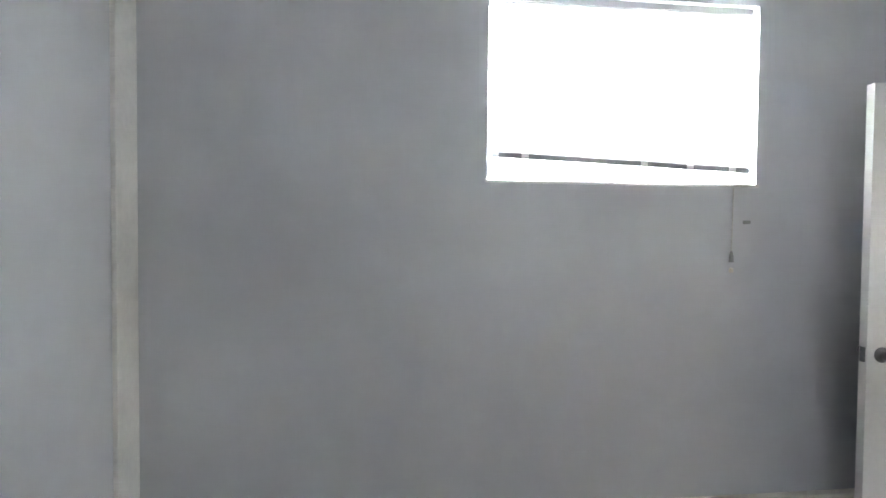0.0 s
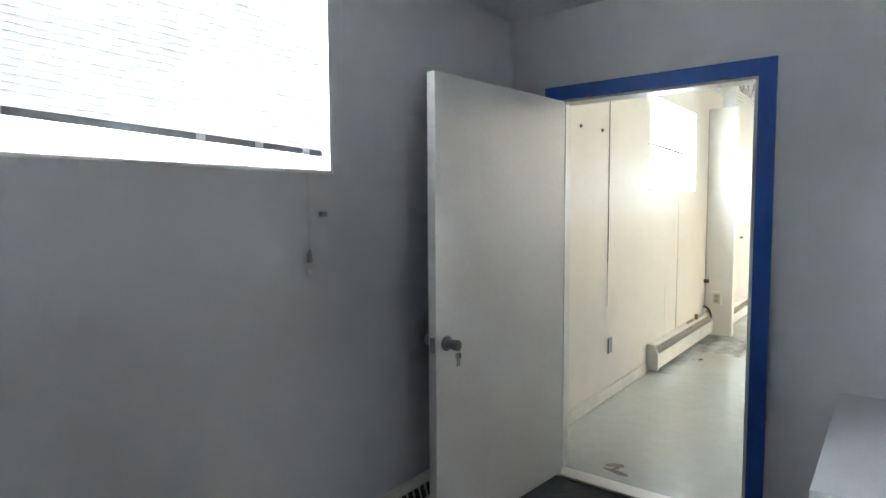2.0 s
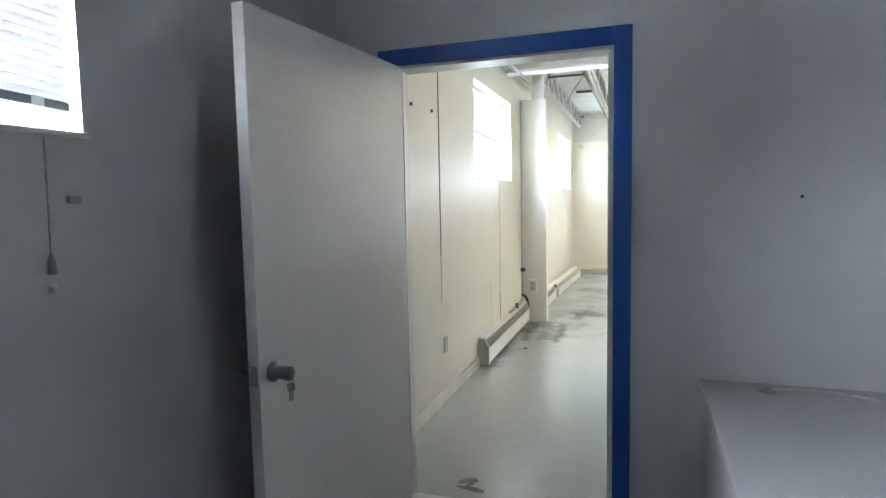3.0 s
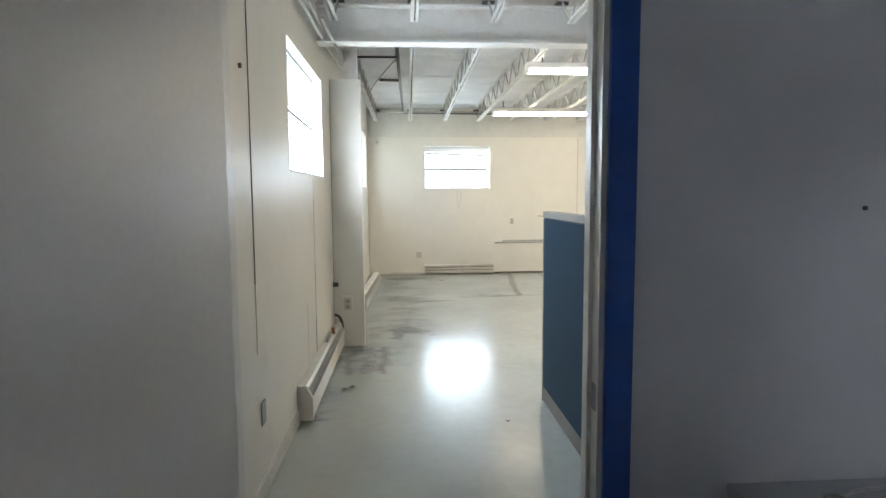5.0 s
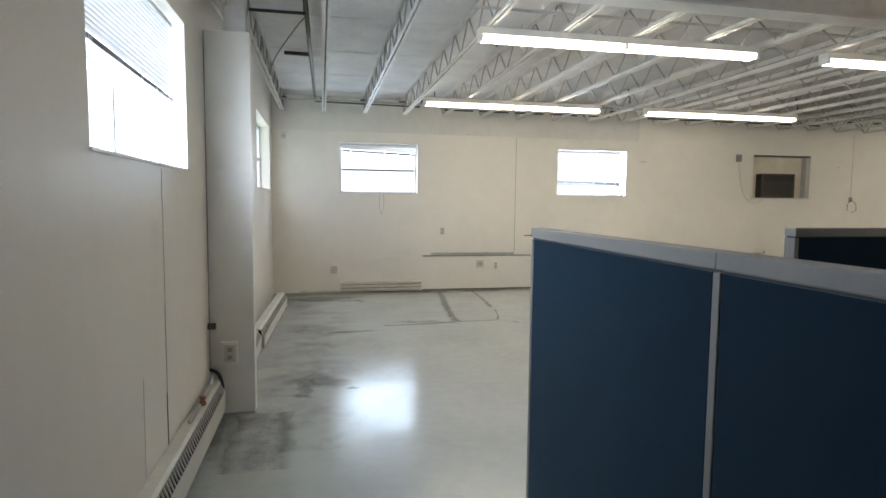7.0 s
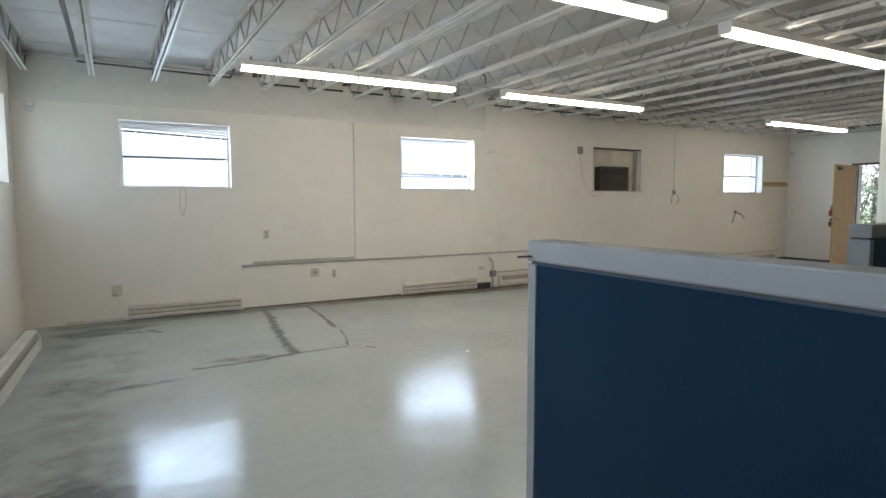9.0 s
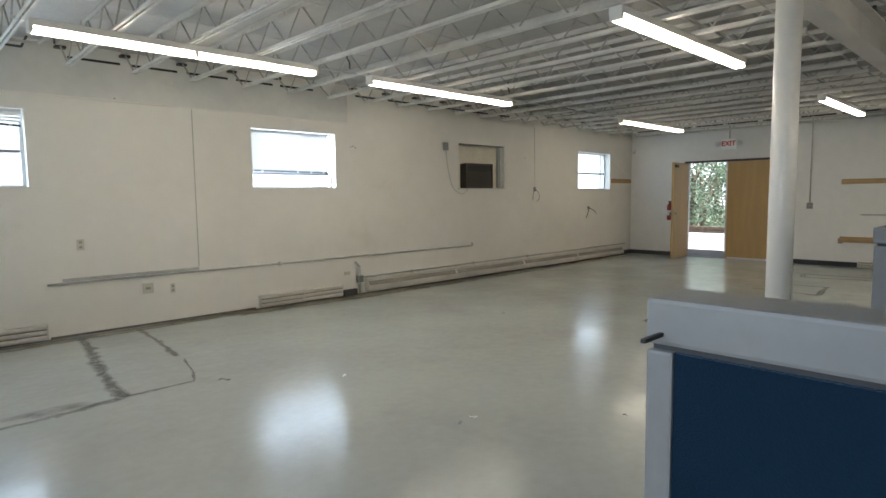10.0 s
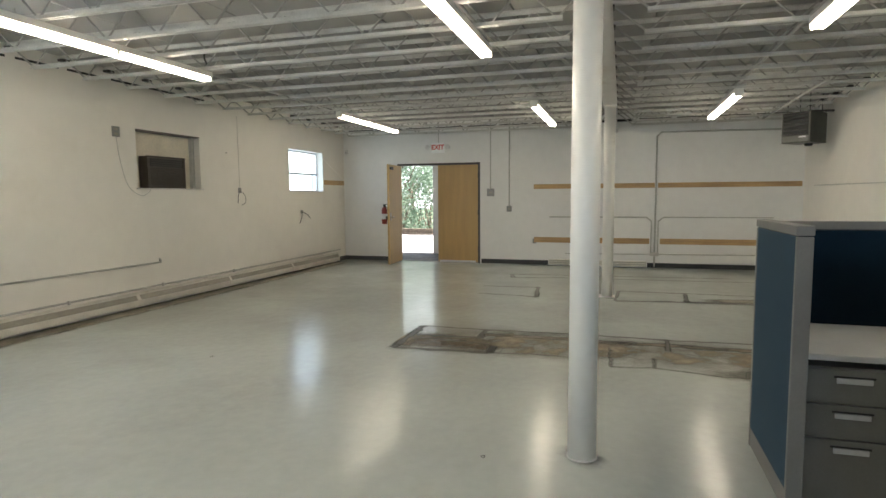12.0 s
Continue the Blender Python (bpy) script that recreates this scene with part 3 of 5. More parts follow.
# ---- baseboard heaters ----
def heater(axis, c, s, u0, u1, h, label, z0=0.02, d=0.075, grille=True, bars=False):
    """A wall-foot heater along a wall face at c, standing out by s*d: a folded cover, end caps and a row of outlet slots."""
    t = thing("baseboard_heater", label, "heater", group="baseboard heaters")
    def P(dd, u, z):
        return (c + s * dd, u, z) if axis == "x" else (u, c + s * dd, z)
    def prism(profile, ua, ub):
        bm = bmesh.new()
        A = [bm.verts.new(P(q[0], ua, q[1])) for q in profile]
        Bv = [bm.verts.new(P(q[0], ub, q[1])) for q in profile]
        n = len(profile)
        for i in range(n):
            bm.faces.new((A[i], A[(i + 1) % n], Bv[(i + 1) % n], Bv[i]))
        bm.faces.new(A[::-1])
        bm.faces.new(Bv)
        bmesh.ops.recalc_face_normals(bm, faces=bm.faces[:])
        return bm
    zt = z0 + h
    if bars:
        part("back_plate", prism([(0.002, z0), (0.012, z0), (0.012, zt), (0.002, zt)], u0, u1), M_HEATER, t)
        part("element", prism([(0.013, z0 + 0.01), (d * 0.7, z0 + 0.01), (d * 0.7, zt - 0.01), (0.013, zt - 0.01)], u0 + 0.01, u1 - 0.01), M_DAMPER, t, "grey inside behind the slots")
        for a, b in ((0.0, 0.28), (0.36, 0.64), (0.72, 1.0)):
            za, zb = z0 + h * a, z0 + h * b
            part("cover_bar", prism([(0.0125, za), (d, za + 0.003), (d + 0.006, (za + zb) / 2), (d, zb - 0.003), (0.0125, zb)], u0 + 0.012, u1 - 0.012), M_HEATER, t)
        mid = (u0 + u1) / 2
        for ua, ub in ((u0, u0 + 0.012), (u1 - 0.012, u1), (mid - 0.01, mid + 0.01)):
            part("end_cap", prism([(0.0126, z0), (d + 0.003, z0), (d + 0.003, zt), (0.0126, zt)], ua, ub), M_HEATER, t)
        return t
    part("back_plate", prism([(0.002, z0), (0.012, z0), (0.012, zt), (0.002, zt)], u0, u1), M_HEATER, t)
    zf = zt - h * (0.36 if grille else 0.52)
    part("front_cover", prism([(d, z0 + 0.015), (d + 0.004, z0 + 0.015), (d + 0.004, zf), (d, zf)], u0 + 0.01, u1 - 0.01), M_HEATER, t)
    part("top_cover", prism([(0.012, zt - 0.004), (d * 0.62, zt - 0.004), (d * 0.8, zt - 0.016), (d * 0.8, zt - 0.010), (d * 0.62, zt), (0.012, zt)] if grille else [(0.012, zt - h * 0.20), (0.034, zt - h * 0.20), (0.036, zt - 0.006), (0.030, zt), (0.012, zt)], u0 + 0.01, u1 - 0.01), M_HEATER, t)
    part("element", prism([(0.014, z0 + 0.02), (d - 0.006, z0 + 0.02), (d - 0.006, zt - h * (0.42 if grille else 0.60)), (0.014, zt - h * 0.25)], u0 + 0.01, u1 - 0.01), M_DARK, t, "dark inside behind the outlet")
    prof = [(0.0125, z0), (d + 0.006, z0), (d + 0.006, zt - h * (0.36 if grille else 0.50)), (d * (0.62 if grille else 0.5), zt + 0.001), (0.0125, zt + 0.001)]
    part("end_cap", prism(prof, u0, u0 + 0.03), M_HEATER, t)
    part("end_cap", prism(prof, u1 - 0.03, u1), M_HEATER, t)
    if grille:
        n = max(2, int((u1 - u0) / 0.042))
        step = (u1 - u0 - 0.08) / n
        fin = None
        for i in range(n + 1):
            u = u0 + 0.04 + i * step
            if fin is None:
                prof2 = [(d + 0.003, zt - h * 0.37), (d + 0.003, zt - h * 0.34), (d * 0.8, zt - 0.008), (d * 0.7, zt - 0.012)]
                fin = part("fin", prism(prof2, -0.0045, 0.0045), M_HEATER, t)
                ob = fin
            else:
                ob = new("fin", fin.data)
                ob.parent = t
            ob.matrix_basis = pose(0, u, 0) if axis == "x" else pose(u, 0, 0)
    else:
        part("damper", prism([(d * 0.90, zt - h * 0.54), (d * 0.94, zt - h * 0.50), (0.035, zt - h * 0.20), (0.030, zt - h * 0.24)], u0 + 0.03, u1 - 0.03), M_DAMPER, t, "damper set back behind the cover, recess shade in its grey")
        u = u0 + 1.9
        while u < u1 - 0.5:
            part("joint_cover", prism([(d * 0.9, z0 + 0.012), (d + 0.006, z0 + 0.012), (d + 0.006, zf + 0.002), (0.04, zt - h * 0.17), (0.013, zt - h * 0.17)], u, u + 0.05), M_HEATER, t)
            u += 1.9
    return t


heater("x", -0.03, 1, -3.2, -0.30, 0.20, "cream baseboard heater with slotted top along the office wall")
heater("x", 0.0, 1, 2.24, 4.16, 0.225, "cream baseboard heater with slotted top and rust stains", z0=0.03, d=0.095)
near = heater("x", 0.0, 1, 4.6, 5.96, 0.20, "cream baseboard heater section beside the chase", z0=0.0, d=0.11)
near.matrix_basis = pose(0.045, 0, 0)
part("broken_joint", box(0.016, 5.961, 0.03, 0.112, 5.99, 0.186), M_DARK, near, "dark broken joint")
heater("x", 0.0, 1, 0.0, 2.32, 0.195, "cream baseboard heater section pulled loose from the wall", z0=0.0, d=0.115).matrix_basis = pose(0.062, 6.01, 0, 0, 0, -2.2)
heater("y", HALL_N, -1, 1.03, 2.33, 0.15, "short cream baseboard heater under a window", bars=True)
heater("y", HALL_N, -1, 4.68, 5.97, 0.15, "short cream baseboard heater with two slots", bars=True)
heater("y", HALL_N, -1, 6.42, 14.1, 0.19, "long cream baseboard heater along the wall", grille=False)
heater("x", HALL_E, -1, 2.85, 4.78, 0.11, "low white baseboard heater on the end wall", bars=True)

# ---- chase, posts and beam ----
ch = thing("pipe_chase", "cream boxed pipe chase standing on the floor by the wall", "column")
part("box_face", box(0.001, 4.20, 0.004, 0.288, 4.31, 2.55, 0.004), M_WALL, ch)
part("upper_stub", box(0.13, 4.21, 2.551, 0.26, 4.30, DECK - 0.001), M_BEAM, ch, "grey steel stub rising to the roof deck")
for x, y in ((5.43, 3.53), (10.85, 3.52)):
    p = thing("steel_post", "round white painted steel post on the floor", "column", pose(x, y, 0), "steel posts")
    part("base_plate", box(-0.11, -0.11, 0.0, 0.11, 0.11, 0.008, 0.002) if x > 8 else lathe([(0.083, 0), (0.083, 0.006), (0.0775, 0.010)], 28), M_BEAM, p)
    part("shaft", lathe([(0.077, 0.008), (0.077, 2.70)], 32), M_POST, p, smooth=True)
    part("cap_plate", box(-0.11, -0.09, 2.688, 0.11, 0.09, 2.699), M_POST, p)
BEAM_Y = 3.53
beam = thing("roof_beam", "white painted steel I-beam carried by the posts", "beam")
part("bottom_flange", box(0.0, BEAM_Y - 0.085, 2.70, HALL_E, BEAM_Y + 0.085, 2.716), M_BEAM, beam)
part("web", box(0.0, BEAM_Y - 0.006, 2.716, HALL_E, BEAM_Y + 0.006, 2.985), M_BEAM, beam)
part("top_flange", box(0.0, BEAM_Y - 0.085, 2.985, HALL_E, BEAM_Y + 0.085, 3.0), M_BEAM, beam)


# ---- bar joists ----
def joist(x, y0, y1):
    """An open-web steel joist: paired angles above and below, round-bar zigzag between."""
    j = thing("bar_joist", "white painted open-web steel bar joist under the deck", "joist", pose(x, 0, 0), "bar joists")
    zt, zb = DECK - 0.002, 2.785
    bm = bmesh.new()
    for s in (-1, 1):
        add_box(bm, s * 0.008, y0, zt - 0.004, s * 0.036, y1, zt)
        add_box(bm, s * 0.008, y0, zt - 0.036, s * 0.012, y1, zt - 0.004)
    part("top_chord", bm, M_STEEL, j)
    bm = bmesh.new()
    for s in (-1, 1):
        add_box(bm, s * 0.008, y0 + 0.25, zb, s * 0.030, y1 - 0.32, zb + 0.004)
        add_box(bm, s * 0.008, y0 + 0.25, zb + 0.004, s * 0.012, y1 - 0.32, zb + 0.034)
    part("bottom_chord", bm, M_STEEL, j)
    n = 2 * int(round((y1 - y0 - 0.64) / 0.52))
    st = (y1 - y0 - 0.64) / n
    ys = [y0 + 0.29 + i * st for i in range(n + 1)]
    for ya, yb in ((y0 + 0.005, y0 + 0.08), (y1 - 0.08, y1 - 0.005)):
        part("seat", box(-0.05, ya, zt - 0.064, 0.05, yb, zt - 0.037, 0.003), M_FRAME, j, "dark steel bearing seat")
    for ya, yb in ((y0 + 0.04, ys[0]), (y1 - 0.03, ys[-1])):
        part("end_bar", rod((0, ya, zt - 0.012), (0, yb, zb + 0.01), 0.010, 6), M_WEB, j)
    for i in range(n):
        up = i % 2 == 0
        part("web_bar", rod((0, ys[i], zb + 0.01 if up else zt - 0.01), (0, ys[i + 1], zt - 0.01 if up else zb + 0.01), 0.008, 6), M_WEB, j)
    return j


first_n, first_s = joist(0.18, BEAM_Y + 0.02, HALL_N - 0.01), joist(0.18, 0.13, BEAM_Y - 0.02)
JX = [0.18 + 0.607 * i for i in range(1, 24)]
for x in JX:
    copy_thing(first_n, pose(x, 0, 0))
    copy_thing(first_s, pose(x, 0, 0))


# ---- strip lights ----
def strip_light(x0, y, z=2.68):
    s = thing("strip_light", "long white fluorescent strip light, tubes lit", "ceiling light", pose(x0, y, 0), "strip lights")
    bm = box(0, -0.055, z + 0.045, 2.43, 0.055, z + 0.10, 0.006)
    part("housing", bm, M_POST, s)
    for e in (0.0, 1.2, 2.4):
        part("socket", box(e, -0.05, z + 0.004, e + 0.03, 0.05, z + 0.046, 0.003), M_POST, s)
    for e in (0.03, 1.23):
        for dy in (-0.033, 0.033):
            part("tube", rod((e, dy, z + 0.019), (e + 1.17, dy, z + 0.019), 0.019, 12), M_TUBE, s, smooth=False)
    for e in (0.35, 2.05):
        part("hanger", rod((e, 0, z + 0.10), (e, 0, 2.83), 0.006, 6), M_CONDUIT, s)
    return s


light = strip_light(1.92, 4.53)
for x0, y in ((5.03, 4.53), (10.5, 4.54), (2.03, 7.58), (5.13, 7.58), (10.53, 7.56), (4.95, 1.96), (10.45, 1.96)):
    copy_thing(light, pose(x0, y, 0))


# ---- cubicle panels ----
def panel(length, h, m, label, seams=()):
    """A fabric screen along its own x, with grey cap, end posts and foot rail."""
    p = thing("cubicle_panel", label, "partition panel", m, "cubicle panels")
    part("foot_rail", box(0.004, -0.028, 0.014, length - 0.004, 0.028, 0.115, 0.004), M_CAP, p)
    xs = [0.0, *seams, length]
    for a, b in zip(xs, xs[1:]):
        part("fabric_panel", box(a + 0.014, -0.030, 0.117, b - 0.014, 0.030, h - 0.048, 0.006), M_FABRIC, p, "blue woven fabric")
    for x in xs:
        x0 = min(max(x - 0.0125, 0), length - 0.025)
        part("post", box(x0, -0.033, 0.012, x0 + 0.025, 0.033, h - 0.048, 0.003), M_CAP, p)
    part("cap_shadow_gap", box(0.004, -0.026, h - 0.048, length - 0.004, 0.026, h - 0.042), M_DARK, p)
    for a, b in zip(xs, xs[1:]):
        part("top_cap", box(a + 0.001, -0.036, h - 0.042, b - 0.001, 0.036, h, 0.004), M_CAP, p, "grey metal top cap")
    for x in (0.06, length - 0.06):
        part("glide", rod((x, 0, 0.0), (x, 0, 0.014), 0.016, 10), M_DARK, p)
    return p


panel(2.405, 1.346, pose(1.683, 0.15, 0, 0, 0, 90), "blue fabric cubicle screen with grey cap running from the wall", (1.165,))
panel(2.395, 1.346, pose(3.84, 0.15, 0, 0, 0, 90), "blue fabric cubicle screen behind a desk", (1.2,))
panel(1.0, 1.346, pose(3.01, 2.585, 0), "short blue cubicle wing screen beside a desk")
panel(2.395, 1.30, pose(5.86, 0.15, 0, 0, 0, 90), "dark blue cubicle screen behind a drawer desk", (1.2,))
panel(0.79, 1.312, pose(5.05, 2.585, 0), "short blue cubicle wing screen beside drawers")


def pedestal(x, y):
    p = thing("drawer_pedestal", "grey metal three-drawer pedestal under a desk top", "drawers", pose(x, y, 0), "drawer pedestals")
    part("body", box(0.02, 0, 0.0, 0.56, 0.40, 0.68, 0.004), M_GREYMETAL, p)
    for z0, z1 in ((0.03, 0.352), (0.358, 0.512), (0.518, 0.672)):
        d = part("drawer", box(0.0, 0.006, z0, 0.019, 0.394, z1, 0.004), M_GREYMETAL, p)
        # Flat dark strip on the drawer front puts in the pull's shadow line.
        part("pull_shadow", box(-0.002, 0.12, z1 - 0.036, 0.0005, 0.28, z1 - 0.027), M_DARK, d, "dark strip painting the shadow above the pull")
        part("handle", box(-0.010, 0.13, z1 - 0.06, 0.0, 0.27, z1 - 0.035, 0.004), M_LAMINATE, d, "pale recessed drawer pull")
    part("lock", lathe([(0.007, 0), (0.007, 0.004)], 10), M_DARK, p).matrix_basis = pose(0.0, 0.05, 0.675, 0, -90, 0)
    return p


for x, w in ((5.12, 0.70), (3.21, 0.59)):
    t = thing("desk_top", "light grey laminate desk top fixed between cubicle screens", "desk")
    part("worktop", box(x, 0.75, 0.712, x + w, 2.55, 0.742, 0.006), M_LAMINATE, t)
    part("bracket", box(x + w - 0.03, 1.0, 0.685, x + w, 1.06, 0.711), M_CAP, t)
    part("bracket", box(x + w - 0.03, 2.0, 0.685, x + w, 2.06, 0.711), M_CAP, t)
pd = pedestal(5.13, 2.148)
copy_thing(pd, pose(3.22, 2.145, 0))


# ---- services on the walls ----
def plate(axis, c, s, u, z, w, h, label, material=None, slots=2, category="outlet", name="wall_outlet"):
    """A cover plate on a wall face c, facing s, with dark slots."""
    material = material or M_PLATE
    t = thing(name, label, category)
    def B(da, db, ua, ub, za, zb, bevel=0.0):
        a, b = sorted((c + s * da, c + s * db))
        return box(a, ua, za, b, ub, zb, bevel) if axis == "x" else box(ua, a, za, ub, b, zb, bevel)
    part("cover", B(0.0005, 0.008, u - w / 2, u + w / 2, z - h / 2, z + h / 2, 0.002), material, t)
    for i in range(slots):
        zz = z + (i - (slots - 1) / 2) * h * 0.45
        part("socket", B(0.0075, 0.0095, u - w * 0.22, u + w * 0.22, zz - h * 0.12, zz + h * 0.12), M_DAMPER, t)
    return t


def pipe(label, points, r=0.011, material=None, name="conduit", clips=()):
    t = thing(name, label, "pipe", group="conduits")
    part("run", tube_path(points, r), material or M_CONDUIT, t, smooth=True)
    for p in clips:
        part("clip", box(p[0] - 0.012, p[1] - 0.012, p[2] - r - 0.012, p[0] + 0.012, p[1] + 0.012, p[2] + r + 0.012, 0.002), material or M_CONDUIT, t)
    return t


N, E = HALL_N, HALL_E
plate("x", 0.0, 1, 1.389, 0.41, 0.07, 0.115, "grey steel cover plate low on the cream wall", M_GREYPLATE, 0)
plate("x", 0.0, 1, 0.554, 0.40, 0.07, 0.115, "cream outlet plate low on the wall by the doorway")
plate("y", 4.162, -1, 0.135, 0.43, 0.07, 0.115, "cream outlet on the pipe chase")
part("back_box", box(0.075, 4.162, 0.355, 0.18, 4.1995, 0.505, 0.004), M_WALL, thing("junction_box", "cream junction box on the pipe chase", "box"))
plate("y", N, -1, 2.684, 0.977, 0.07, 0.115, "cream outlet on the wall below the window")
plate("y", N, -1, 3.334, 0.43, 0.12, 0.12, "cream double cover plate above the floor", slots=1)
plate("y", N, -1, 3.609, 0.40, 0.05, 0.11, "small cream outlet above the floor")
plate("y", N, -1, 0.93, 0.36, 0.10, 0.11, "cream cover plate beside the corner heater", M_PLATE, 0)
plate("y", N, -1, 8.174, 2.30, 0.12, 0.13, "grey outlet box for the air conditioner", M_GREYPLATE, 2)
plate("y", N, -1, 6.1, 0.33, 0.10, 0.05, "small cream junction plate", slots=0)
plate("y", N, -1, 10.652, 1.575, 0.08, 0.09, "open wall box with loose wires", M_GREYPLATE, 1, "box", "junction_box")
plate("y", N, -1, 12.634, 1.165, 0.08, 0.06, "open wall box with loose wires", M_GREYPLATE, 1, "box", "junction_box")
plate("x", E, -1, 6.038, 1.53, 0.16, 0.16, "grey thermostat box on the end wall", M_GREYPLATE, 1, "control box", "control_box")
plate("x", E, -1, 5.634, 1.18, 0.11, 0.12, "round-edged grey switch box on the end wall", M_GREYPLATE, 1, "switch", "wall_switch")
plate("x", E, -1, 5.09, 0.50, 0.08, 0.10, "grey outlet at the rail's end", M_GREYPLATE, 1)

pipe("thin cream conduit along the wall", [(2.36, N - 0.014, 0.575), (8.80, N - 0.014, 0.565), (8.80, N - 0.002, 0.62)], 0.012, clips=[(8.80, N - 0.016, 0.58), (5.0, N - 0.014, 0.572)])
tagged(part("raceway", box(2.50, N - 0.03, 0.592, 3.92, N - 0.001, 0.625, 0.004), M_CONDUIT), "cream surface raceway along the wall", "raceway")
pipe("cream conduit above the long heater", [(6.30, N - 0.02, 0.245), (14.25, N - 0.02, 0.26)], 0.012, clips=[(7.35, N - 0.03, 0.245), (8.83, N - 0.02, 0.25), (10.4, N - 0.02, 0.25)])
pipe("cream conduit riser beside the heater", [(6.30, N - 0.03, 0.0), (6.30, N - 0.03, 0.42), (6.24, N - 0.012, 0.49)], 0.018, clips=[(6.30, N - 0.03, 0.25)])
tagged(part("junction_box", box(6.255, N - 0.07, 0.18, 6.345, N - 0.005, 0.28, 0.004), M_GREYPLATE), "grey junction box on a conduit riser", "box")
tagged(part("floor_block", box(6.00, N - 0.06, 0.002, 6.24, N - 0.002, 0.09, 0.004), M_BLACKBASE), "dark gap cover between heaters", "cover")
pipe("thin conduit dropping to the thermostat", [(E - 0.012, 6.038, 1.60), (E - 0.012, 6.038, 3.05)], 0.010)
pipe("thin conduit dropping to the switch box", [(E - 0.012, 5.634, 1.23), (E - 0.012, 5.634, 3.05)], 0.012)
pipe("grey conduit climbing and running to the unit heater", [(E - 0.03, 2.70, 0.02), (E - 0.03, 2.70, 2.60), (E - 0.03, 2.62, 2.675), (E - 0.03, 0.45, 2.65)], 0.016)
pipe("thin conduit bending into the riser", [(E - 0.02, 4.78, 1.01), (E - 0.02, 2.86, 1.01), (E - 0.02, 2.77, 0.93), (E - 0.02, 2.77, 0.28)], 0.012)
pipe("thin conduit bending into the riser", [(E - 0.02, 0.6, 1.01), (E - 0.02, 2.54, 1.01), (E - 0.02, 2.64, 0.93), (E - 0.02, 2.64, 0.28)], 0.012)
pipe("thin conduit low on the end wall", [(E - 0.02, 4.45, 0.25), (E - 0.02, 2.70, 0.27), (E - 0.02, 0.6, 0.29)], 0.010)
tagged(part("junction_box", box(E - 0.07, 2.62, 0.24, E - 0.003, 2.78, 0.31, 0.005), M_CONDUIT), "grey junction box joining low conduits", "box")
pipe("thin dark cable along the long wall", [(13.9, 0.13, 1.60), (8.0, 0.13, 1.58)], 0.008)
pipe("thin conduit up to the exit sign", [(E - 0.012, 7.20, 2.62), (E - 0.012, 7.20, 3.05)], 0.010)
pipe("thin cable down the wall to loose wires", [(10.652, N - 0.006, 1.62), (10.64, N - 0.006, 2.80)], 0.003)


def wire(label, pts, r=0.004, material=None, steps=8):
    """A loose cable through points, rounded by Catmull-Rom."""
    P = [Vector(p) for p in pts]
    P = [P[0], *P, P[-1]]
    out = []
    for a, b, c, d in zip(P, P[1:], P[2:], P[3:]):
        for i in range(steps):
            t = i / steps
            out.append(0.5 * ((2 * b) + (c - a) * t + (2 * a - 5 * b + 4 * c - d) * t * t + (3 * b - a - 3 * c + d) * t ** 3))
    out.append(P[-2])
    return tagged(part("loose_wire", tube_path(out, r, 6), material or M_DARKPIPE, smooth=True), label, "wire")


wire("grey air conditioner flex looping below the niche", [(8.17, N - 0.01, 2.23), (8.20, N - 0.02, 1.95), (8.30, N - 0.03, 1.62), (8.50, N - 0.04, 1.49), (8.66, N - 0.03, 1.55), (8.68, N - 0.01, 1.585)], 0.0045, M_CONDUIT)
wire("dark loose wires hanging from a wall box", [(10.65, N - 0.01, 1.57), (10.72, N - 0.05, 1.50), (10.74, N - 0.05, 1.38), (10.66, N - 0.03, 1.33)], 0.004)
wire("dark loose wires hanging from a wall box", [(10.64, N - 0.01, 1.57), (10.56, N - 0.04, 1.48), (10.55, N - 0.04, 1.36)], 0.005)
wire("dark loose wire ends below the small window", [(12.63, N - 0.01, 1.16), (12.56, N - 0.05, 1.08), (12.50, N - 0.03, 0.93)], 0.006)
wire("dark loose wire ends below the small window", [(12.64, N - 0.01, 1.16), (12.78, N - 0.05, 1.10), (12.92, N - 0.03, 1.02)], 0.006)
wire("pale blind cord hanging below the window", [(1.66, N - 0.008, 1.575), (1.65, N - 0.008, 1.40), (1.68, N - 0.008, 1.25), (1.72, N - 0.008, 1.40), (1.715, N - 0.008, 1.575)], 0.004, M_CONDUIT)
wire("white blind pull cord on the office wall", [(-0.022, -1.463, 1.60), (-0.022, -1.464, 1.45), (-0.022, -1.466, 1.32)], 0.0025, M_CONDUIT)
tas = thing("cord_tassel", "small grey plastic tassel on the blind cord", "tassel", pose(-0.020, -1.467, 1.27))
part("bell", lathe([(0.004, 0.05), (0.009, 0.03), (0.011, 0.0)][::-1], 12), M_GREYPLATE, tas, smooth=True)
part("knot", lathe([(0.010, -0.045), (0.010, -0.03), (0.005, -0.025)], 10), M_PLATE, tas)
for y, z in ((-1.395, 1.448), (-0.62, 1.80)):
    tagged(part("wall_screw", box(-0.0295, y - 0.016, z - 0.008, -0.018, y + 0.016, z + 0.008, 0.003), M_GREYPLATE), "small grey cord cleat screwed to the wall", "cleat")
for y, z in ((0.821, 2.01), (1.185, 2.018)):
    tagged(part("wall_anchor", rod((0.0005, y, z), (0.012, y, z), 0.011, 10), M_DARKPIPE), "dark bolt head in the cream wall", "bolt")
tagged(part("wall_anchor", box(0.0005, 6.02, 1.015, 0.012, 6.15, 1.04, 0.003), M_DARK), "dark scorched slot in the wall", "bracket")
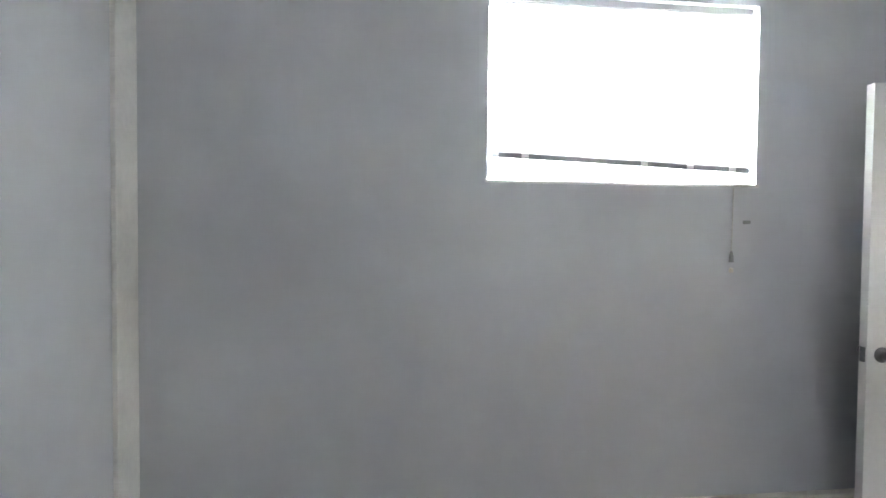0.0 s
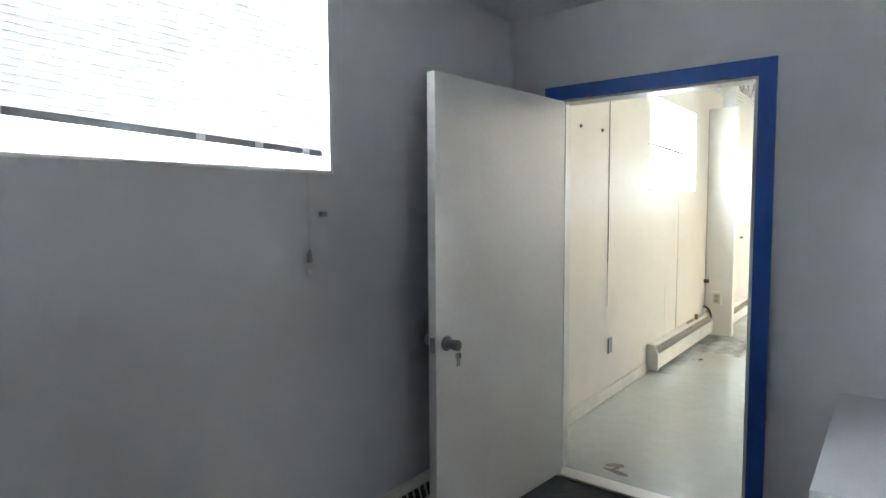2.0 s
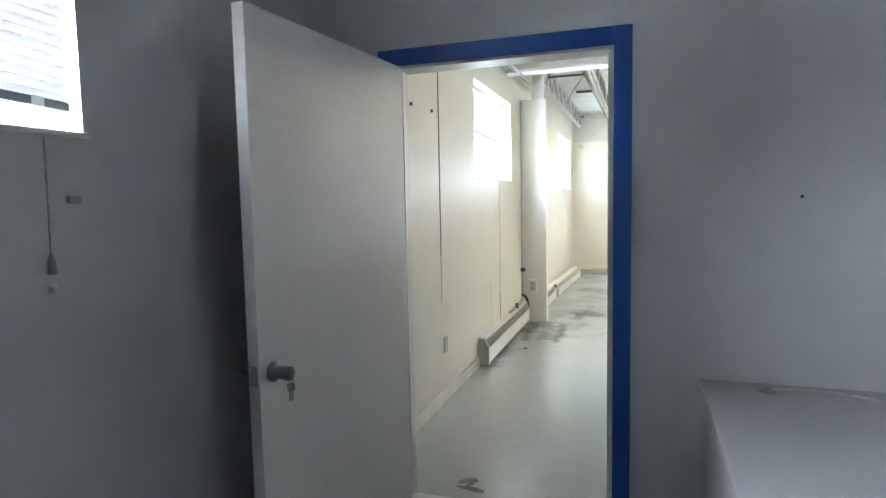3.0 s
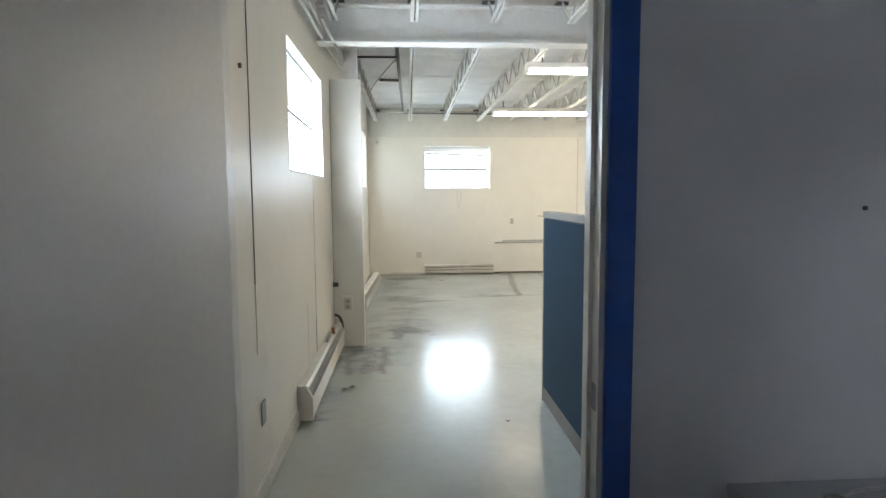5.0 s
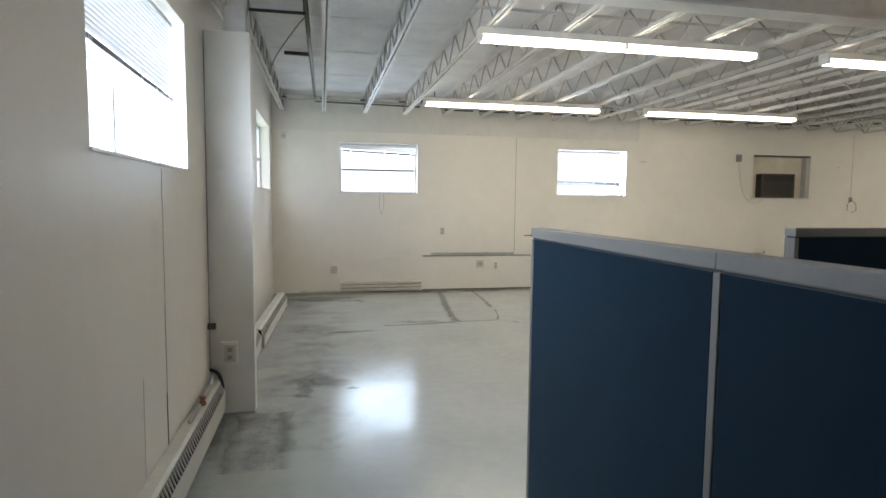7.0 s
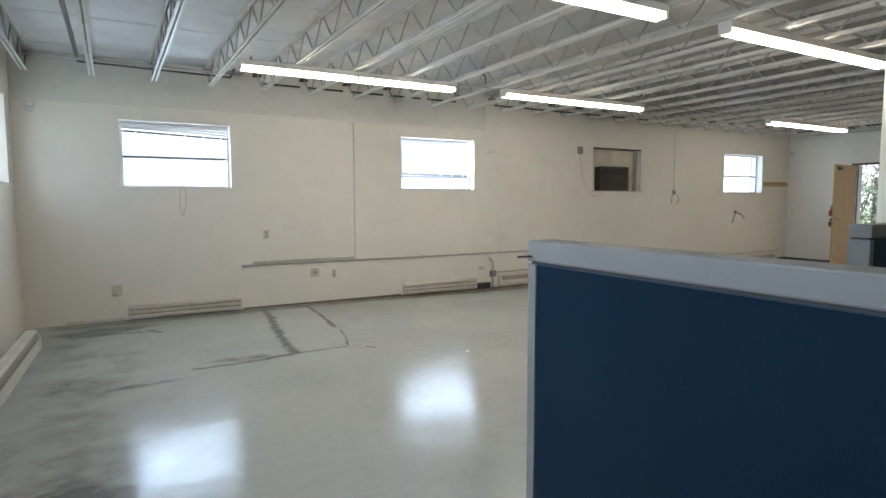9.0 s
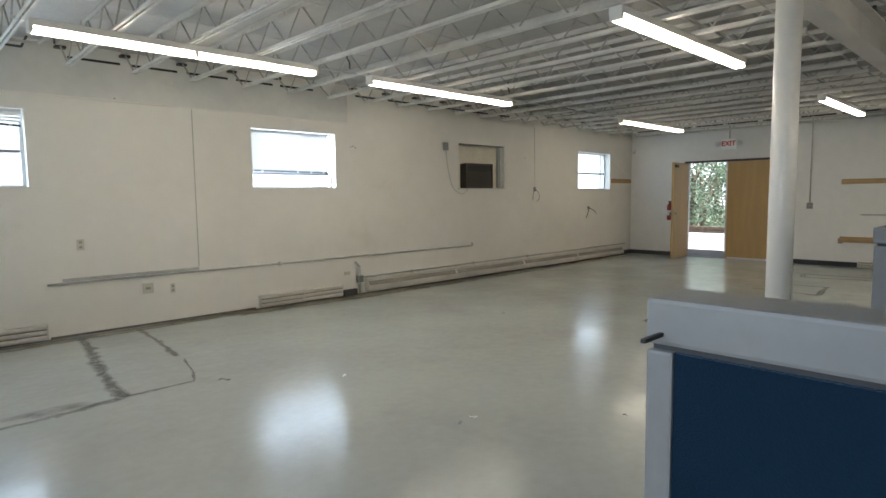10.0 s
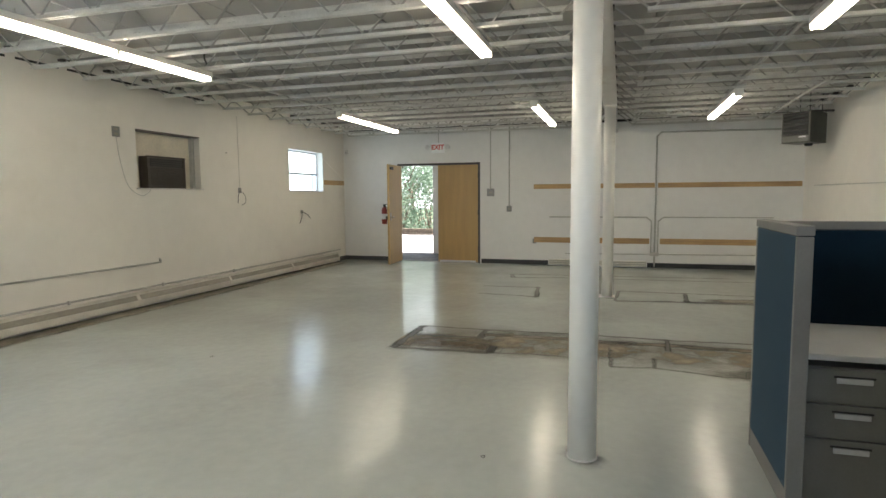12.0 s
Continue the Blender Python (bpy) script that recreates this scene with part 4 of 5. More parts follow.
tagged(part("pipe_stub", rod((0.0005, 4.15, 0.62), (0.05, 4.15, 0.62), 0.022, 12), M_DARKPIPE), "dark pipe stub beside the chase", "pipe")
wire("black hose end above the heater", [(0.02, 4.10, 0.34), (0.06, 4.12, 0.31), (0.08, 4.15, 0.24), (0.085, 4.17, 0.15)], 0.012, M_DARK)

pipe("rust-stained pipe lying along the heater top", [(0.045, 3.35, 0.272), (0.045, 3.95, 0.275), (0.03, 4.12, 0.31)], 0.012, M_CONDUIT)
vv = thing("heater_valve", "orange-brown rusted valve on the heater pipe", "valve", pose(0.06, 3.62, 0.268))
part("body", lathe([(0.016, 0.0), (0.020, 0.012), (0.014, 0.030), (0.010, 0.040)], 14), M_RUST, vv, smooth=True)
part("cap", lathe([(0.017, 0.040), (0.017, 0.052), (0.010, 0.056)], 14), M_RUST, vv)

# seams and ledges of the wall panels
def strip(name, x0, y0, z0, x1, y1, z1, material, label, category="trim"):
    return tagged(part(name, box(x0, y0, z0, x1, y1, z1), material), label, category, kind="structure")


strip("panel_seam", 0.0004, 1.322, 1.05, 0.003, 1.332, 3.0, M_BARK, "dark open seam between wall panels")
strip("panel_seam", 0.0004, 1.325, 0.72, 0.002, 1.329, 1.05, M_GREYPLATE, "fine lower end of a panel seam")
strip("panel_seam", 0.0004, 3.098, 0.95, 0.002, 3.106, 1.60, M_CONDUIT, "fine seam between wall panels")
strip("panel_seam", 0.0004, 3.092, 0.52, 0.0022, 3.100, 0.95, M_GREYPLATE, "open seam between wall panels")
strip("panel_seam", 0.0004, 3.086, 0.262, 0.0024, 3.098, 0.52, M_BARK, "rust brown lower end of a panel seam")
strip("panel_seam", 0.0004, 2.720, 0.262, 0.0016, 2.724, 0.70, M_CONDUIT, "fine crack in the wall panel above the heater")
strip("panel_seam", 0.0015, 4.1915, 0.30, 0.0035, 4.1985, 2.54, M_FRAME, "dark open joint beside the pipe chase")
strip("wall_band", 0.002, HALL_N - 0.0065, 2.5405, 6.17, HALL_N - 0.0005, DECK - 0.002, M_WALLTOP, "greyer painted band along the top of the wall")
strip("baseboard", 0.0004, 0.14, 0.004, 0.012, 2.26, 0.095, M_HEATER, "cream painted baseboard, chipped")
strip("baseboard", 0.4, N - 0.012, 0.002, 1.0, N - 0.0005, 0.035, M_HEATER, "low cream baseboard strip")
strip("baseboard", 2.36, N - 0.010, 0.002, 4.64, N - 0.0005, 0.022, M_GRIME, "grimy wall foot strip")
strip("ledge", 0.012, N - 0.018, 2.525, 6.17, N - 0.0005, 2.54, M_WALL, "thin ledge along the wall top")
strip("panel_seam", 3.925, N - 0.004, 0.63, 3.935, N - 0.0005, 2.52, M_CONDUIT, "fine vertical panel joint")
strip("baseboard", E - 0.012, 8.2, 0.002, E - 0.0005, 9.5, 0.095, M_BLACKBASE, "black rubber baseboard")
strip("baseboard", E - 0.012, 4.80, 0.002, E - 0.0005, 6.24, 0.095, M_BLACKBASE, "black rubber baseboard")
strip("baseboard", E - 0.012, 0.13, 0.002, E - 0.0005, 2.83, 0.095, M_BLACKBASE, "black rubber baseboard")
strip("baseboard", 14.12, N - 0.012, 0.002, E - 0.013, N - 0.0005, 0.095, M_BLACKBASE, "black rubber baseboard")

# Dark strips on the wall faces put in the shade of the gap below the deck.
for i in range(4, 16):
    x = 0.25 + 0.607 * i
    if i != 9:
        strip("wall_top_shade", x, N - 0.010, 2.925, x + 0.50, N - 0.007, 2.95, M_DARK, "dark strip for the shade in the gap between wall top and deck")
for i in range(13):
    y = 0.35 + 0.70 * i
    strip("wall_top_shade", E - 0.004, y, 2.91, E - 0.0005, y + 0.60, 2.96, M_DARK, "dark strip for the shade in the gap between wall top and deck")

# wood rails
def rail(points, label):
    t = thing("wall_rail", label, "rail", group="pine rails")
    bm = box(*points, 0.003)
    part("board", bm, M_PINE, t)
    x0, y0, z0, x1, y1, z1 = points
    for k in (0.08, 0.5, 0.92):
        part("screw", rod((x0 - 0.002, y0 + (y1 - y0) * k, (z0 + z1) / 2), (x0 + 0.002, y0 + (y1 - y0) * k, (z0 + z1) / 2), 0.006, 8), M_GREYPLATE, t)


rail((E - 0.022, 2.72, 1.595, E - 0.0005, 5.11, 1.69), "bare pine rail screwed to the white end wall")
rail((E - 0.022, 0.15, 1.595, E - 0.0005, 2.66, 1.69), "bare pine rail screwed to the white end wall")
rail((E - 0.022, 2.80, 0.475, E - 0.0005, 5.10, 0.585), "lower bare pine rail on the white end wall")
rail((E - 0.022, 0.15, 0.475, E - 0.0005, 2.60, 0.585), "lower bare pine rail on the white end wall")
t = thing("wall_rail", "short bare pine rail beside the small window", "rail", group="pine rails")
part("board", box(13.58, N - 0.022, 1.72, 14.50, N - 0.0005, 1.82, 0.003), M_PINE, t)

# ---- air conditioner in its niche ----
tagged(part("niche_infill", box(NICHE[0], N + 0.16, NICHE[2], NICHE[1], N + 0.18, NICHE[3]), M_PLY), "cream plywood infill behind the air conditioner", "panel", kind="structure")
strip("niche_head", NICHE[0], N - 0.004, NICHE[3] - 0.016, NICHE[1], N + 0.158, NICHE[3] - 0.001, M_FRAME, "dark steel lintel over the niche")
strip("niche_side", NICHE[1] - 0.05, N + 0.10, NICHE[2] + 0.02, NICHE[1] - 0.001, N + 0.158, NICHE[3] - 0.017, M_CONDUIT, "grey window jamb left in the niche")
strip("niche_sill", NICHE[0] - 0.03, N - 0.03, NICHE[2] - 0.004, NICHE[1] + 0.03, N + 0.158, NICHE[2] + 0.014, M_JAMB, "white painted niche sill", "sill")
ac = thing("air_conditioner", "brown window air conditioner sitting in a wall niche", "air conditioner", pose(0.085, 0, 0))
part("case", box(8.60, N + 0.035, 1.592, 9.30, N + 0.159, 2.03, 0.008), M_AC, ac)
for args in ((8.59, N + 0.003, 1.592, 9.31, N + 0.034, 1.625), (8.59, N + 0.003, 2.005, 9.31, N + 0.034, 2.035), (8.59, N + 0.003, 1.625, 8.635, N + 0.034, 2.005), (9.275, N + 0.003, 1.625, 9.31, N + 0.034, 2.005)):
    part("bezel", box(*args, 0.004), M_AC, ac)
part("air_outlet", box(8.66, N + 0.018, 1.89, 9.272, N + 0.0345, 2.002), M_ACDARK, ac, "black outlet above the grille")
part("intake_backing", box(8.637, N + 0.022, 1.627, 9.272, N + 0.0345, 1.884), M_ACDARK, ac)
part("divider", box(8.637, N + 0.004, 1.872, 9.272, N + 0.022, 1.888, 0.003), M_AC, ac)
for i in range(12):
    z = 1.630 + i * 0.020
    part("grille_slat", box(8.64, N + 0.006, z, 9.27, N + 0.022, z + 0.013), M_AC, ac)
for i in range(3):
    part("outlet_vane", box(8.67, N + 0.008, 1.912 + i * 0.03, 9.26, N + 0.018, 1.916 + i * 0.03), M_AC, ac)

# ---- unit heater near the corner ----
uh = thing("unit_heater", "dark grey-green unit heater with black louvers hung below the joists", "heater", pose(13.0, 0.56, 0, 0, 0, -42))
part("case", box(-0.25, -0.22, 2.26, 0.25, 0.22, 2.74, 0.014), M_UNIT, uh)
part("outlet_frame", box(-0.262, -0.19, 2.38, -0.2505, 0.19, 2.73), M_DARK, uh)
for i in range(6):
    o = part("louver", box(-0.017, -0.18, -0.002, 0.017, 0.18, 0.002), M_DARKPIPE, uh)
    o.matrix_basis = pose(-0.272, 0, 2.395 + i * 0.06, 0, 30, 0)
part("chin_panel", box(-0.266, -0.205, 2.275, -0.2505, 0.205, 2.365, 0.005), M_CAP, uh, "paler panel below the louvers")
part("rating_label", box(-0.2685, -0.17, 2.335, -0.2665, -0.06, 2.36), M_SIGN, uh, "small white label")
part("drain_cup", lathe([(0.05, -0.04), (0.06, -0.02), (0.06, 0.0)], 14, (0.05, -0.05, 2.26)), M_DARK, uh)
for x, y in ((-0.18, -0.17), (0.18, -0.17), (-0.18, 0.17), (0.18, 0.17)):
    part("hanger_rod", rod((x, y, 2.74), (x, y, 3.06), 0.007, 6), M_DARKPIPE, uh)
pipe("black supply pipe from the unit heater to the wall", [(13.0, 0.56, 2.735), (13.0, 0.50, 2.77), (13.05, 0.14, 2.77)], 0.018, M_DARKPIPE)

# ---- exit doors ----
fr = thing("exit_door_frame", "dark steel frame round the double exit doors", "door frame", kind="structure")
part("jamb", box(E - 0.012, EXIT[0], 0.0, E + 0.12, EXIT[0] + 0.045, EXIT[3], 0.003), M_FRAME, fr)
part("jamb", box(E - 0.012, EXIT[1] - 0.045, 0.0, E + 0.12, EXIT[1], EXIT[3], 0.003), M_FRAME, fr)
part("head", box(E - 0.012, EXIT[0] + 0.045, EXIT[3] - 0.045, E + 0.12, EXIT[1] - 0.045, EXIT[3], 0.003), M_FRAME, fr)
d1 = thing("exit_door", "closed golden oak exit door leaf in a dark frame", "door", group="exit doors")
part("leaf", box(E + 0.0, EXIT[0] + 0.048, 0.02, E + 0.045, 7.222, EXIT[3] - 0.048, 0.003), M_WOOD, d1)
part("door_sweep", box(E - 0.006, EXIT[0] + 0.10, 0.008, E - 0.0005, 7.19, 0.05), M_ALU, d1, "bright metal kick strip")
for z in (0.3, 1.1, 1.9):
    part("hinge", rod((E - 0.006, EXIT[0] + 0.046, z - 0.05), (E - 0.006, EXIT[0] + 0.046, z + 0.05), 0.008, 8), M_FRAME, d1)
d2 = thing("exit_door", "golden oak exit door leaf standing open with dark hardware", "door", pose(E - 0.004, 8.122, 0, 0, 0, 180 + 4), "exit doors")
part("leaf", box(0.0, -0.0, 0.02, 0.90, 0.045, EXIT[3] - 0.05, 0.003), M_WOOD, d2)
part("closer_arm", box(0.70, 0.045, 2.02, 0.86, 0.085, 2.08, 0.006), M_FRAME, d2, "dark door closer")
part("push_bar", box(0.12, -0.075, 0.98, 0.80, -0.035, 1.04, 0.008), M_FRAME, d2, "dark panic bar")
for x in (0.14, 0.70):
    part("bar_mount", box(x, -0.06, 0.985, x + 0.06, -0.0005, 1.035, 0.006), M_FRAME, d2)
part("lever_rose", box(0.80, 0.0455, 0.95, 0.86, 0.055, 1.12, 0.004), M_CHROME, d2)
part("lever", tube_path([(0.83, 0.055, 1.02), (0.83, 0.10, 1.02), (0.73, 0.10, 1.02)], 0.009), M_CHROME, d2)

sg = thing("exit_sign", "white exit sign with red letters above the doors", "sign")
part("case", box(E - 0.055, 7.06, 2.40, E - 0.001, 7.35, 2.62, 0.008), M_EXITFACE, sg)
cu = bpy.data.curves.new("exit_text", "FONT")
cu.body, cu.size, cu.align_x, cu.extrude, cu.offset = "EXIT", 0.14, "CENTER", 0.002, 0.004
txt = new("letters", cu)
bpy.context.view_layer.update()
me = bpy.data.meshes.new_from_object(txt.evaluated_get(bpy.context.evaluated_depsgraph_get()))
bpy.data.objects.remove(txt)
me.materials.append(M_RED)
tx = new("letters", me)
tx.parent = sg
tx.matrix_basis = pose(E - 0.058, 7.205, 2.475, 90, 0, -90)
for y in (6.98, 7.43):
    hd = part("lamp_head", lathe([(0.02, 0.0), (0.05, 0.03), (0.055, 0.07), (0.04, 0.075)], 16), M_SIGN, sg, "round emergency lamp head", smooth=True)
    hd.matrix_basis = pose(E - 0.002, y, 2.52, 0, -90, 0)

ex = thing("fire_extinguisher", "red fire extinguisher hung on the end wall", "fire extinguisher", pose(E - 0.085, 8.47, 0))
part("cylinder", lathe([(0.05, 0.84), (0.062, 0.855), (0.062, 1.16), (0.05, 1.20), (0.022, 1.225)], 20), M_REDCAN, ex, smooth=True)
part("label_band", lathe([(0.0628, 0.95), (0.0628, 1.07)], 20), M_SIGN, ex, "white label band")
part("valve", box(-0.02, -0.02, 1.22, 0.02, 0.02, 1.27, 0.004), M_DARK, ex)
part("lever", box(-0.012, -0.09, 1.27, 0.012, 0.03, 1.285, 0.003), M_DARK, ex)
part("hose", tube_path([(0, -0.02, 1.245), (0, -0.075, 1.20), (0, -0.085, 1.0), (0, -0.07, 0.93)], 0.010), M_DARK, ex, "black hose")
part("wall_hook", box(0.055, -0.015, 1.10, 0.0845, 0.015, 1.20), M_GREYPLATE, ex)

# ---- lobby behind the exit doors ----
LX = 16.4
wall("wall_lobby_north", M_EASTWALL, "y", 8.95, 9.07, E + 0.2, LX, -0.1, 2.7, [], "white lobby wall")
wall("wall_lobby_south", M_EASTWALL, "y", 5.88, 6.0, E + 0.2, LX, -0.1, 2.7, [], "white lobby wall")
# The hole from y 6.15 is added, out of view, to let daylight in.
wall("wall_lobby_outer", M_EASTWALL, "x", LX, LX + 0.15, 5.88, 9.07, -0.1, 2.7, [(7.94, 8.93, -0.1, 2.3), (6.15, 6.8, 0.0, 2.3)], "white lobby wall with open outer doorway and an added unseen opening")
tagged(part("ceiling_lobby", box(E + 0.2, 6.0, 2.6, LX, 8.95, 2.7), M_OFFCEIL), "plain lobby ceiling", "ceiling", kind="structure")
tagged(part("floor_lobby", box(E, 6.0, -0.1, LX + 0.15, 8.95, -0.003), M_GRIME), "dark worn lobby floor", "floor", kind="structure")
of = thing("outer_door_frame", "dark frame of the open outer doorway", "door frame", kind="structure")
part("jamb", box(LX - 0.01, 8.90, 0.0, LX + 0.16, 8.929, 2.3), M_FRAME, of)
part("head", box(LX - 0.01, 7.95, 2.24, LX + 0.16, 8.90, 2.298), M_FRAME, of)
# ---- pipes and conduits under the roof ----
pipe("conduit along the lamp row", [(1.95, 7.66, 2.795), (13.6, 7.66, 2.795)], 0.013)
pipe("conduit along the lamp row", [(1.9, 4.60, 2.96), (13.4, 4.60, 2.97)], 0.013)
pipe("pale conduit slung under the joists", [(13.76, 1.0, 2.77), (10.09, 1.09, 2.77)], 0.016)
pipe("conduit along the lamp row", [(4.9, 1.97, 2.83), (12.9, 1.97, 2.83)], 0.013)
pipe("white pipe across the joists by the far wall", [(0.16, 9.02, 2.93), (2.35, 9.02, 2.93), (2.38, 8.6, 2.93), (2.38, 7.68, 2.80)], 0.015)
pipe("dark conduit along the wall top", [(0.66, 8.2, 3.0), (0.66, 9.22, 2.94), (2.25, 9.26, 2.93), (2.3, 9.26, 3.04)], 0.011, M_DARKPIPE)
pipe("grey drain pipe between the joists", [(0.62, 3.65, 2.98), (0.66, 8.95, 2.96)], 0.02, M_UNIT)
pipe("black short pipe below the deck", [(0.19, 5.05, 2.95), (0.62, 5.05, 2.95), (0.62, 5.05, 3.06)], 0.013, M_BLACKBASE)
pipe("rusty bracket under the deck", [(0.36, 6.75, 3.04), (0.62, 6.75, 3.035)], 0.02, M_BARK)
pipe("upper wall pipe near the ceiling", [(0.05, 0.2, 2.70), (0.05, 3.4, 2.72), (0.05, 5.6, 2.80)], 0.014)
pipe("second wall pipe near the ceiling", [(0.075, 0.2, 2.74), (0.075, 3.4, 2.755), (0.075, 5.5, 2.84)], 0.010)
pipe("white pipe bending past the beam", [(0.14, 2.8, 2.69), (0.14, 3.46, 2.7), (0.14, 4.43, 2.73)], 0.013)
wire("thin dark cable slung below the deck", [(0.24, 6.6, 2.86), (0.34, 6.1, 2.88), (0.55, 5.4, 2.95), (0.63, 5.15, 2.96)], 0.006)
for x, y in ((2.40, 8.62), (2.30, 5.3), (5.0, 7.75), (7.75, 7.75)):
    h = thing("pipe_hanger", "dark bent conduit end between the joists", "hanger", pose(x, y, 0), "pipe hangers")
    part("elbow", tube_path([(0.0, 0.0, 2.86), (0.0, 0.0, 2.93), (-0.03, 0.0, 2.97), (-0.03, 0.0, 3.06)], 0.009), M_DARKPIPE, h, smooth=True)

sensor = thing("alarm_sensor", "small white alarm sensor high in the corner", "sensor", pose(0.179, HALL_N, 2.460), "alarm sensors")
part("case", box(-0.035, -0.05, -0.05, 0.035, -0.001, 0.05, 0.010), M_SIGN, sensor)
part("lens", box(-0.024, -0.054, -0.035, 0.024, -0.0495, 0.005, 0.002), M_LAMINATE, sensor)
copy_thing(sensor, pose(HALL_E, 9.415, 2.477, 0, 0, -90))
wire("thin pale string slung across the corner", [(13.548, 9.485, 2.271), (14.466, 9.485, 1.86), (14.535, 9.271, 1.65)], 0.004, M_POST)
for x, z in ((6.26, 2.20), (10.34, 2.18), (6.22, 2.19), (3.10, 2.56), (6.30, 2.18)):
    tagged(part("wall_nail", rod((x, N - 0.010, z), (x, N - 0.0005, z), 0.009, 8), M_GREYPLATE), "small grey nail head in the cream wall", "nail")

# dark strap that pokes out below the first screen's cap
tagged(part("panel_connector", box(1.612, 2.537, 1.3125, 1.6465, 2.541, 1.316), M_DARK), "black connector tab on the screen's corner", "connector")

# ---- office counter and small things ----
ct = thing("office_counter", "dull grey laminate counter against the office wall", "counter")
part("top", box(1.54, -1.05, 0.675, 3.7, -0.003, 0.702, 0.004), M_COUNTER, ct)
part("side_panel", box(1.56, -1.03, 0.0, 1.585, -0.003, 0.674), M_COUNTER, ct)
part("side_panel", box(3.65, -1.03, 0.0, 3.675, -0.003, 0.674), M_COUNTER, ct)
part("front_panel", box(1.586, -0.90, 0.0, 3.649, -0.88, 0.674), M_COUNTER, ct)
wire("pale cable lying on the counter", [(1.78, -0.10, 0.708), (1.84, -0.08, 0.71), (1.95, -0.07, 0.708), (2.08, -0.12, 0.708), (2.14, -0.20, 0.708)], 0.005, M_CONDUIT)
cl = thing("cable_grommet", "grey cable grommet on the counter", "grommet", pose(1.76, -0.11, 0.703))
part("ring", lathe([(0.028, 0.0), (0.028, 0.006), (0.018, 0.008), (0.016, 0.001)], 18), M_GREYPLATE, cl, smooth=True)
tagged(part("wall_bracket", box(2.19, -0.014, 1.562, 2.248, -0.001, 1.585, 0.003), M_FRAME), "dark bracket stub screwed to the office wall", "bracket")
tagged(part("wall_bracket", box(2.19, -0.010, 1.508, 2.248, -0.001, 1.532, 0.003), M_GREYPLATE), "grey bracket stub screwed to the office wall", "bracket")
tagged(part("wall_screw", rod((1.876, -0.006, 1.418), (1.876, -0.0005, 1.418), 0.006, 8), M_DARK), "dark screw in the office wall", "screw")

# ---- floor: cuts, patches, stains and litter ----
def ribbon(pts, width, jitter, seed, z=0.003, step=0.06, lo=0.45, hi=1.25):
    """A ragged flat strip along points."""
    rng = random.Random(seed)
    bm = bmesh.new()
    fade = bm.verts.layers.float.new("fade")
    prev = None
    P = [Vector((p[0], p[1], 0)) for p in pts]
    for a, b in zip(P, P[1:]):
        n = max(2, int((b - a).length / step))
        d = (b - a).normalized()
        s = Vector((-d.y, d.x, 0))
        for i in range(n + 1):
            p = a.lerp(b, i / n) + s * rng.uniform(-jitter, jitter)
            w = width * rng.uniform(lo, hi) / 2
            cur = tuple(bm.verts.new((*(p + s * w * k).xy, z)) for k in (1, 0.35, -0.35, -1))
            cur[1][fade] = cur[2][fade] = 1.0
            for k in range(3 if prev else 0):
                bm.faces.new((prev[k], prev[k + 1], cur[k + 1], cur[k]))
            prev = cur
    bmesh.ops.recalc_face_normals(bm, faces=bm.faces[:])
    return bm


def blot(x, y, rx, ry, seed, z=0.003, turn=0.0, n=40):
    """A ragged flat patch."""
    rng = random.Random(seed)
    bm = bmesh.new()
    ph = [rng.uniform(0, 6.28) for _ in range(5)]
    fade = bm.verts.layers.float.new("fade")
    mid = bm.verts.new((x, y, z))
    mid[fade] = 1.0
    rim = []
    for i in range(n):
        a = 2 * math.pi * i / n
        k = 1 + sum(0.22 / (j + 1) * math.sin((j + 2) * a + ph[j]) for j in range(5)) + rng.uniform(-0.06, 0.06)
        c, s = math.cos(a) * rx * k, math.sin(a) * ry * k
        u, v = c * math.cos(turn) - s * math.sin(turn), c * math.sin(turn) + s * math.cos(turn)
        rim.append((bm.verts.new((x + u * 0.4, y + v * 0.4, z)), bm.verts.new((x + u, y + v, z))))
        rim[-1][0][fade] = 0.9
    for a, b in zip(rim, rim[1:] + rim[:1]):
        bm.faces.new((mid, a[0], b[0]))
        bm.faces.new((a[0], a[1], b[1], b[0]))
    return bm


def stain(bm, label, material, name="floor_mark"):
    return tagged(part(name, bm, material), label, "floor mark", kind="structure")


def soft_stain(name, color, cover, scale):
    """A worn mark that lets the paint below show through in patches."""
    m = mat(name, color, 0.45, var=0.3, scale=4, fine=50)
    nt = m.node_tree
    tc, nz, rp = nt.nodes.new("ShaderNodeTexCoord"), nt.nodes.new("ShaderNodeTexNoise"), nt.nodes.new("ShaderNodeValToRGB")
    nz.inputs["Scale"].default_value, nz.inputs["Detail"].default_value, nz.inputs["Roughness"].default_value = scale, 8, 0.7
    rp.color_ramp.elements[0].position, rp.color_ramp.elements[1].position = 0.66 - cover * 0.42, 0.95 - cover * 0.30
    nt.links.new(tc.outputs["Object"], nz.inputs["Vector"])
    nt.links.new(nz.outputs["Fac"], rp.inputs[0])
    at, ml = nt.nodes.new("ShaderNodeAttribute"), nt.nodes.new("ShaderNodeMath")
    at.attribute_name, ml.operation = "fade", "MULTIPLY"
    nt.links.new(rp.outputs[0], ml.inputs[0])
    nt.links.new(at.outputs["Fac"], ml.inputs[1])
    nt.links.new(ml.outputs[0], nt.nodes["Principled BSDF"].inputs["Alpha"])
    return m


